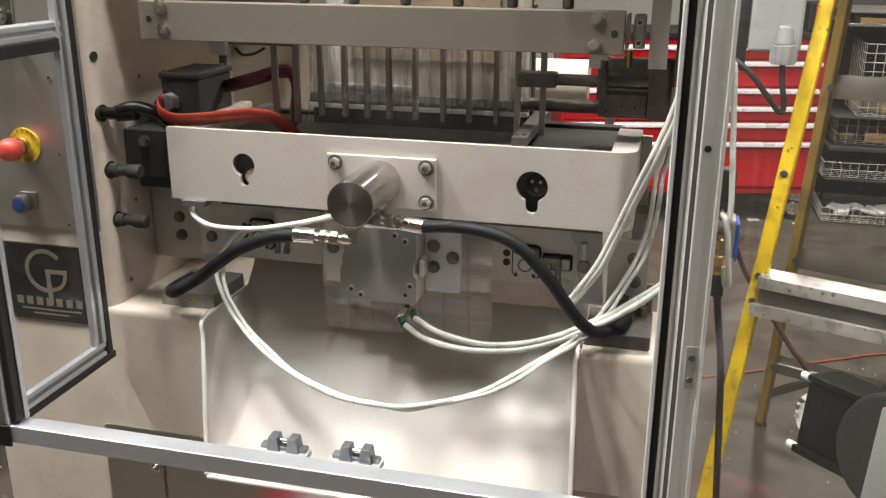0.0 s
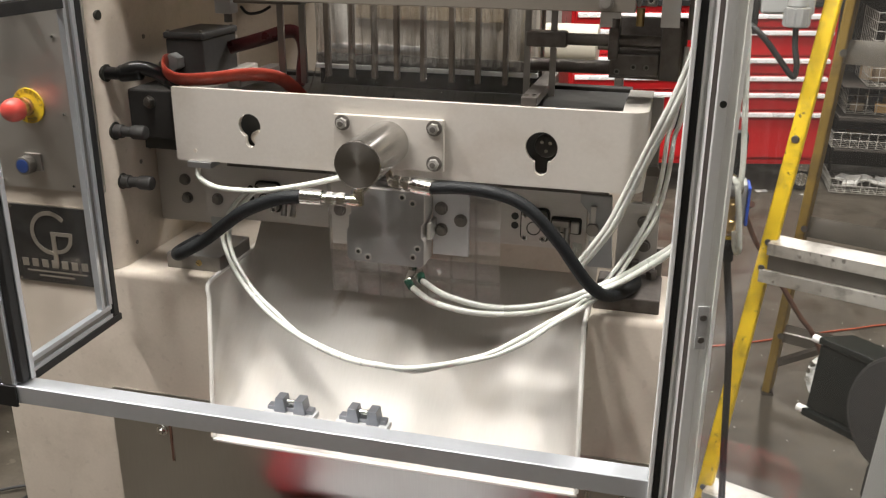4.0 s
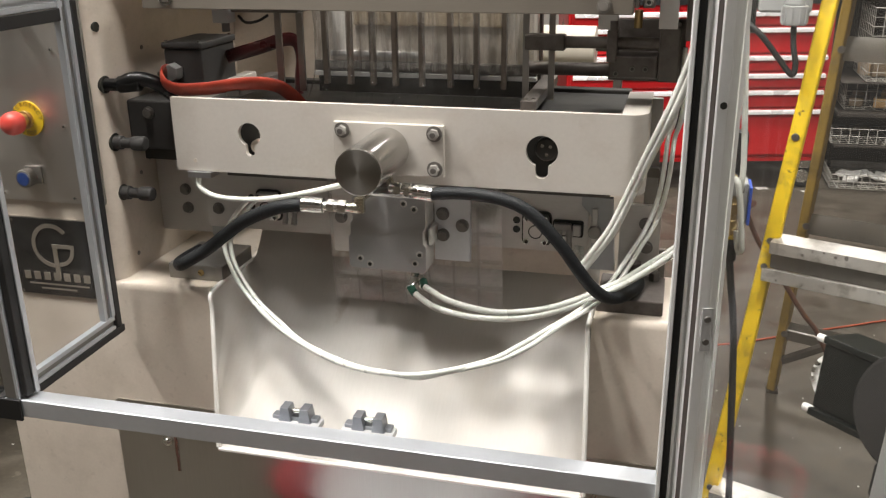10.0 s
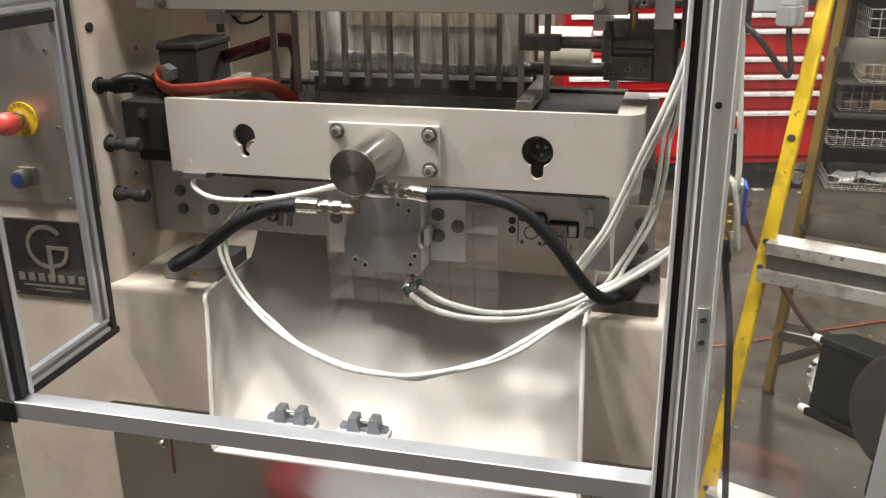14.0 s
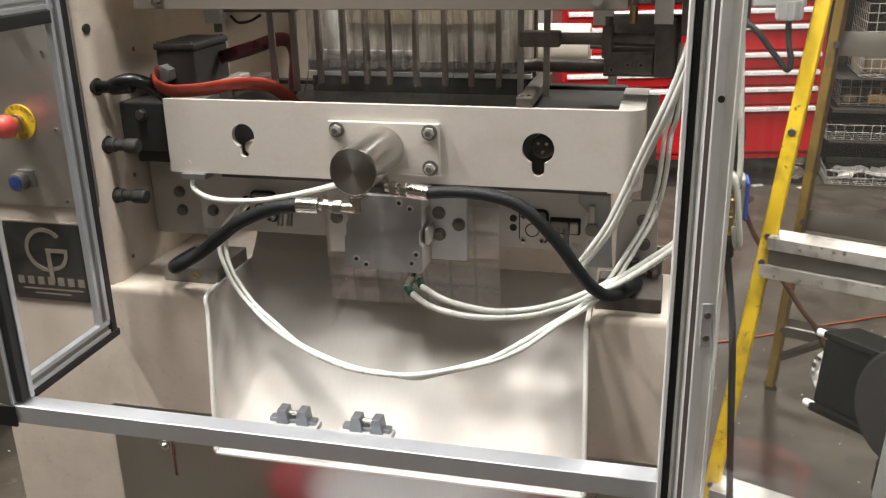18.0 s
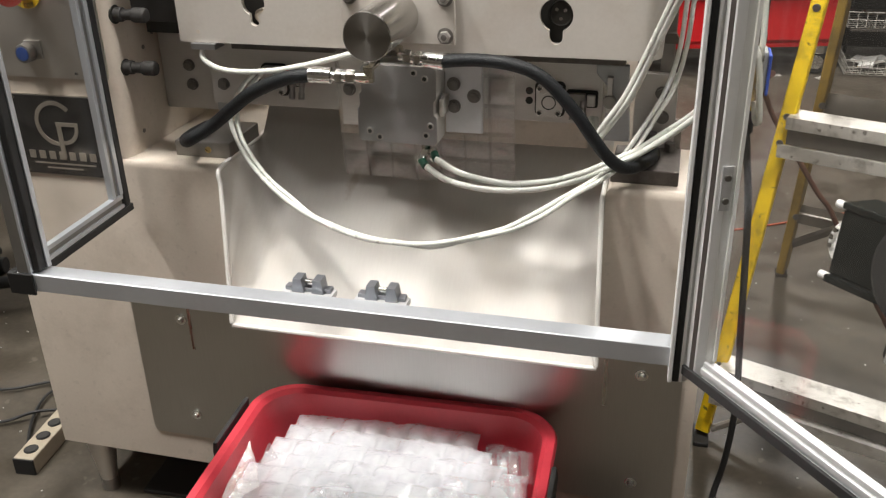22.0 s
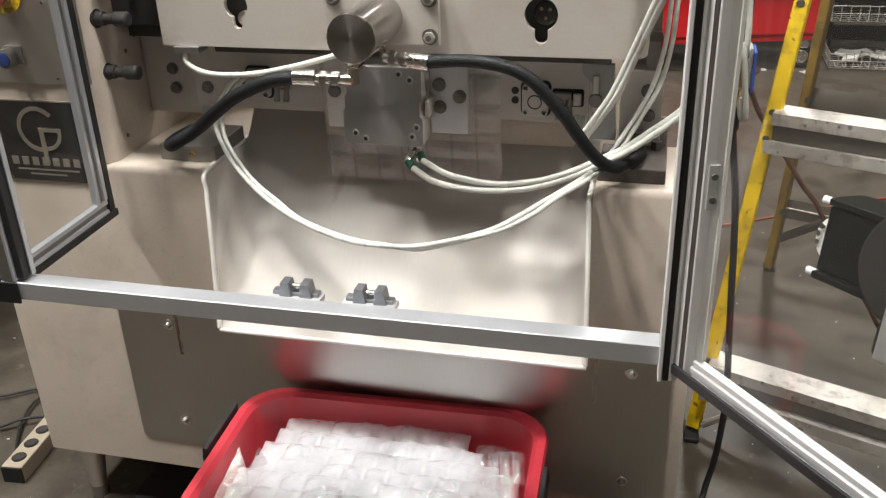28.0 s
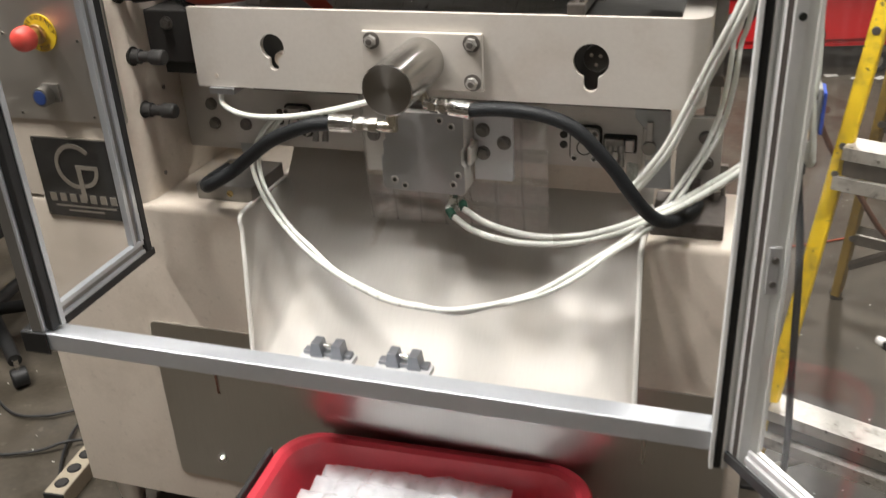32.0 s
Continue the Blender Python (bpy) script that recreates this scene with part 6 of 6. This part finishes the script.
part("port_ring", cyl((0.108, RY - 0.047, 1.030), (0.108, RY - 0.054, 1.030), 0.0065, seg=14), brass, reg)
part("wall_bracket", box(0.04, 0.0995, RY - 0.01, RY + 0.01, 0.99, 1.02, 0.002), steel_grey, reg)
part("standpipe", box(0.045, 0.062, RY - 0.012, RY + 0.012, 0.60, 1.5, 0.002), steel_grey, reg)
hose([(0.108, RY - 0.052, 1.030), (0.114, RY - 0.064, 1.024), (0.120, RY - 0.068, 0.995), (0.126, RY - 0.068, 0.95), (0.131, RY - 0.066, 0.910), (0.1315, RY - 0.064, 0.897), (0.128, RY - 0.060, 0.893), (0.124, RY - 0.056, 0.903), (0.121, RY - 0.052, 0.930)], 0.0056, nylon, "short milky nylon tube looped at the regulator", "tube", "air tubes")
hose([(0.121, RY - 0.045, 1.006), (0.1215, RY - 0.052, 1.022), (RX - 0.001, RY - 0.045, 1.07), (RX - 0.010, RY - 0.02, 1.20), (RX - 0.016, RY - 0.01, 1.285), (RX - 0.022, RY, 1.300), (RX - 0.036, RY + 0.02, 1.305), (RX - 0.070, RY + 0.03, 1.30)], 0.0055, nylon, "milky nylon tube rising from the regulator", "tube", "air tubes")
part("lead_in", cyl((0.1135, RY - 0.040, 0.868), (0.112, RY - 0.040, 0.9118), 0.012, seg=16), black_plast, reg)
hose([(0.1135, 1.700, 0.875), (0.120, 1.702, 0.83), (0.138, 1.715, 0.70), (0.154, 1.712, 0.457), (0.166, 1.710, 0.262), (0.160, 1.702, 0.124), (0.146, 1.690, 0.045), (0.130, 1.655, 0.012), (0.05, 1.52, 0.010)], 0.0070, black_rub, "black rubber air hose hanging to the floor", "hose", "")
hose([(RX + 0.030, RY + 0.03, 0.96), (0.152, 1.98, 0.885), (0.168, 2.16, 0.835), (0.212, 2.22, 0.733), (0.274, 2.22, 0.643), (0.336, 2.22, 0.552), (0.374, 2.22, 0.505), (0.43, 2.22, 0.40), (0.52, 2.22, 0.26), (0.62, 2.22, 0.10), (0.70, 2.25, 0.012), (1.0, 2.35, 0.010)], 0.0062, brown_hose, "brown rubber hose running down behind the ladder", "hose", "")

JX, JZ = 0.006, 0.006
jb2 = thing("conduit_box", "grey plastic conduit box with a domed cable gland", "junction box", (0.24, 2.2, 1.27))
part("body", box(JX + 0.150, JX + 0.262, 2.20, 2.30, JZ + 1.265, JZ + 1.42, 0.006), grey_light, jb2)
part("gland_dome", cyl((JX + 0.222, 2.17, JZ + 1.285), (JX + 0.222, 2.17, JZ + 1.325), 0.023, 0.015, 24, 0.004), grey_light, jb2)
b = cyl((JX + 0.224, 2.17, JZ + 1.243), (JX + 0.224, 2.17, JZ + 1.285), 0.0262, seg=24, bev=0.002)
for k in range(10):
    a = 2 * math.pi * k / 10
    cyl((JX + 0.224 + 0.025 * math.cos(a), 2.17 + 0.025 * math.sin(a), JZ + 1.247), (JX + 0.224 + 0.025 * math.cos(a), 2.17 + 0.025 * math.sin(a), JZ + 1.281), 0.004, seg=8, bm=b)
part("gland_nut", b, grey_light, jb2)
part("gland_neck", cyl((JX + 0.222, 2.20, JZ + 1.30), (JX + 0.222, 2.165, JZ + 1.30), 0.016, seg=16), grey_light, jb2)
part("bracket", box(0.068, JX + 0.148, 2.215, 2.27, 1.225, 1.45, 0.003), black_plast, jb2)
part("mount_arm", box(0.045, 0.062, 1.74, 2.27, 1.35, 1.37, 0.002), steel_grey, jb2)
hose([(JX + 0.224, 2.17, JZ + 1.245), (JX + 0.228, 2.165, JZ + 1.20), (JX + 0.236, 2.16, JZ + 1.160), (JX + 0.230, 2.155, JZ + 1.138), (JX + 0.200, 2.15, JZ + 1.172), (JX + 0.155, 2.15, JZ + 1.225), (JX + 0.105, 2.18, JZ + 1.262)], 0.0065, black_rub, "black cable looping into the conduit box", "cable", "")

# ---- black gearbox on a stand by the ladder ----
gb = thing("gearbox", "black enamelled gearbox plate with bright bolts", "gearbox", (0.36, 1.32, 0.7))
GM = Matrix.Translation((0.235, 1.328, 0.888)) @ pose(0, 0, 0, -9.7, -2.4, -46.6)


def gpart(nm, b, mat, lbl=""):
    return part(nm, merge(None, b, GM), mat, gb, lbl)


gpart("plate", box(0.0, 0.30, 0.0, 0.018, -0.102, -0.002, 0.003), motor_black)
gpart("top_plate", box(0.0, 0.30, -0.006, 0.07, -0.0015, 0.009, 0.002), motor_black)
gpart("housing", cyl((0.165, 0.0, -0.045), (0.165, -0.030, -0.045), 0.085, seg=40, bev=0.006), black_rub)
gpart("flange", prism([(0.019 + 0.033 * math.cos(radians(10 * a)), -0.052 + 0.036 * math.sin(radians(10 * a))) for a in range(36)], "xz", 0.002, 0.012, 0.001), alu_bright, "bright flange ring")
for a in (150, 172, 196):
    x, z = 0.018 + 0.026 * math.cos(radians(a)), -0.052 + 0.032 * math.sin(radians(a))
    gpart("flange_bolt", cyl((x, 0.002, z), (x, -0.003, z), 0.0045, seg=6), chrome)
gpart("bottom_plate", box(0.0, 0.30, -0.008, 0.07, -0.114, -0.1025, 0.002), motor_black)
for x, z in ((0.004, 0.002), (0.004, -0.108)):
    gpart("bolt", cyl((x, 0.002, z), (x - 0.018, 0.002, z), 0.006, seg=14, bev=0.001), alu_bright)
gpart("bolt", cyl((0.09, 0.05, 0.009), (0.09, 0.05, 0.020), 0.0065, seg=6), chrome)
gpart("label", box(0.075, 0.084, -0.001, 0.0, -0.060, -0.030), grey_plast)
gpart("coupling", box(0.145, 0.19, -0.05, -0.01, -0.165, -0.114, 0.006), black_plast)
gpart("cover", box(0.165, 0.25, -0.075, -0.055, -0.16, 0.03, 0.003), grey_light)
for x, y in ((0.30, 0.11), (0.30, 0.02)):
    q = GM @ Vector((x, y, -0.07))
    part("stand_leg", box(q.x - 0.015, q.x + 0.015, q.y - 0.015, q.y + 0.015, 0, q.z, 0.002), motor_black, gb)

# ---- things on the floor beside and below the machine ----
ps = thing("power_strip", "ivory power strip with four dark sockets on the floor", "power strip", (-1.43, 1.47, 0))
PM = Matrix.Translation((-1.442, 1.438, 0)) @ pose(0, 0, 0, 0, 0, 5)
part("case", merge(None, box(-0.026, 0.026, -0.012, 0.42, 0.0, 0.045, 0.003), PM), ivory, ps)
part("end_cap", merge(None, box(-0.0265, 0.0265, -0.016, -0.010, 0.0, 0.044, 0.002), PM), black_plast, ps)
for i in range(7):
    y = 0.024 + 0.053 * i
    b = cyl((0, y, 0.044), (0, y, 0.0462), 0.0172, seg=24)
    so = part("socket", merge(None, b, PM), black_plast, ps)
    part("socket_face", merge(None, cyl((0, y, 0.046), (0, y, 0.0475), 0.0130, seg=24), PM), dark_box, so)
hose([(-1.49, 1.50, 0.012), (-1.53, 1.56, 0.012), (-1.56, 1.62, 0.014), (-1.585, 1.70, 0.012), (-1.575, 1.76, 0.012), (-1.62, 1.76, 0.012), (-1.70, 1.71, 0.012), (-1.80, 1.70, 0.012), (-1.95, 1.78, 0.012)], 0.004, black_rub, "black cable looped on the floor", "cable", "")
hose([(-1.50, 1.66, 0.012), (-1.56, 1.62, 0.022), (-1.62, 1.58, 0.012), (-1.72, 1.54, 0.012), (-1.85, 1.53, 0.012)], 0.004, black_rub, "black cable crossing on the floor", "cable", "")
# Black mat, made wide so it also paints the machine's shade on the floor.
t = merge(None, box(0.0, 1.12, 0.0, 0.85, 0.0, 0.010, 0.003), Matrix.Translation((-1.13, 1.43, 0)) @ pose(0, 0, 0, 0, 0, 2))
single("floor_shade_mat", t, black_rub, "dark mat on the floor, widened for the shade under the machine", "mat")
for i, (x, y) in enumerate(((-1.245, 1.60), (-1.205, 1.56), (-1.22, 1.66))):
    hose([(x, y, 0.006), (x + 0.015, y + 0.012, 0.014), (x + 0.02, y + 0.035, 0.006)], 0.006, black_rub, "short black offcut of cable on the floor", "cable offcut", "cable offcuts")
deb = bmesh.new()
rd = random.Random(11)
for i in range(260):
    x, y = rd.uniform(0.1, 1.6), rd.uniform(1.3, 4.6)
    if i % 4 == 0:
        x, y = rd.uniform(-2.2, -1.3), rd.uniform(1.2, 2.6)
    s = rd.uniform(0.0008, 0.0022)
    merge(deb, box(-s, s * rd.uniform(1, 3), -s * 0.6, s * 0.6, 0, 0.002), Matrix.Translation((x, y, 0)) @ pose(0, 0, 0, 0, 0, rd.uniform(0, 180)))
single("floor_debris", deb, paper, "pale chips and scraps scattered on the floor", "debris", kind="stuff")

chair = thing("office_chair", "black office chair with a five-star caster base", "chair", (-2.15, 2.05, 0))
cx, cy = -2.12, 2.02
part("gas_column", cyl((cx, cy, 0.09), (cx, cy, 0.42), 0.025, seg=18), black_plast, chair)
part("seat", box(cx - 0.24, cx + 0.24, cy - 0.24, cy + 0.24, 0.42, 0.50, 0.03), black_rub, chair)
part("backrest", box(cx - 0.22, cx + 0.22, cy + 0.22, cy + 0.27, 0.58, 0.98, 0.02), black_rub, chair)
part("back_arm", box(cx - 0.03, cx + 0.03, cy + 0.20, cy + 0.225, 0.44, 0.62, 0.005), black_plast, chair)
for i in range(5):
    a = radians(-38 + 72 * i)
    tip = Vector((cx + 0.31 * math.cos(a), cy + 0.31 * math.sin(a), 0.085))
    part("base_arm", sweep([(cx, cy, 0.11), (cx + 0.16 * math.cos(a), cy + 0.16 * math.sin(a), 0.10), tuple(tip)], 0.020, 10, 4), black_plast, chair)
    q = Vector((-math.sin(a), math.cos(a), 0)) * 0.022
    cst = part("caster", cyl(Vector((tip.x, tip.y, 0.029)) - q, Vector((tip.x, tip.y, 0.029)) + q, 0.029, seg=20, bev=0.005), black_plast, chair)
    part("caster_stem", cyl((tip.x, tip.y, 0.05), (tip.x, tip.y, 0.088), 0.008, seg=10), bolt_zinc, cst)

hose([(-0.4, 2.9, 0.005), (0.12, 3.12, 0.005), (0.30, 3.205, 0.005), (0.46, 3.30, 0.005), (0.70, 3.44, 0.005), (0.95, 3.56, 0.005), (1.6, 3.70, 0.005)], 0.0035, orange_cord, "thin orange cord lying across the floor", "cord", "")

# roll of film behind the machine
rollt = thing("film_roll", "white roll of film on a bar behind the machine", "roll", (-0.35, 2.65, 1.0))
part("roll", cyl((-0.66, 2.65, 1.128), (-0.235, 2.65, 1.128), 0.058, seg=40, bev=0.003), roll_white, rollt)
part("bar", cyl((-0.72, 2.65, 1.128), (-0.16, 2.65, 1.128), 0.012, seg=16), steel_dark, rollt)
for x in (-0.71, -0.17):
    part("stand", box(x - 0.012, x + 0.012, 2.63, 2.67, 0.0, 1.14, 0.002), steel_dark, rollt)
bx2 = thing("crate", "brown cardboard crate standing behind the machine", "crate", (-1.4, 4.6, 0))
card = M("brown_cardboard", (0.26, 0.17, 0.09), 0.75, var=0.12, vs=6)
part("box_body", box(-2.3, -1.15, 4.60, 5.2, 0.0, 1.10, 0.006), card, bx2)
part("flap", box(-2.3, -1.15, 4.585, 4.599, 0.85, 1.10, 0.003), card, bx2)

for i, (x, y, a, w) in enumerate(((0.50, 5.30, 20, 0.07), (0.62, 5.26, -15, 0.05), (0.74, 5.29, 40, 0.06))):
    b = bmesh.new()
    g = [[b.verts.new(((u / 4 - 0.5) * w, (v / 3 - 0.5) * w * 0.7, 0.004 + 0.010 * abs(noise.noise(Vector((u * 0.9, v * 0.9, i * 5.0))))))for u in range(5)] for v in range(4)]
    for v in range(3):
        for u in range(4):
            b.faces.new((g[v][u], g[v][u + 1], g[v + 1][u + 1], g[v + 1][u]))
    bmesh.ops.solidify(b, geom=b.faces[:], thickness=0.001)
    bmesh.ops.transform(b, matrix=Matrix.Translation((x, y, 0)) @ pose(0, 0, 0, 0, 0, a), verts=b.verts)
    zmin = min(v.co.z for v in b.verts)
    bmesh.ops.translate(b, vec=(0, 0, -zmin), verts=b.verts)
    single("paper_scrap", b, paper, "crumpled white paper scrap on the floor", "paper", "paper scraps")
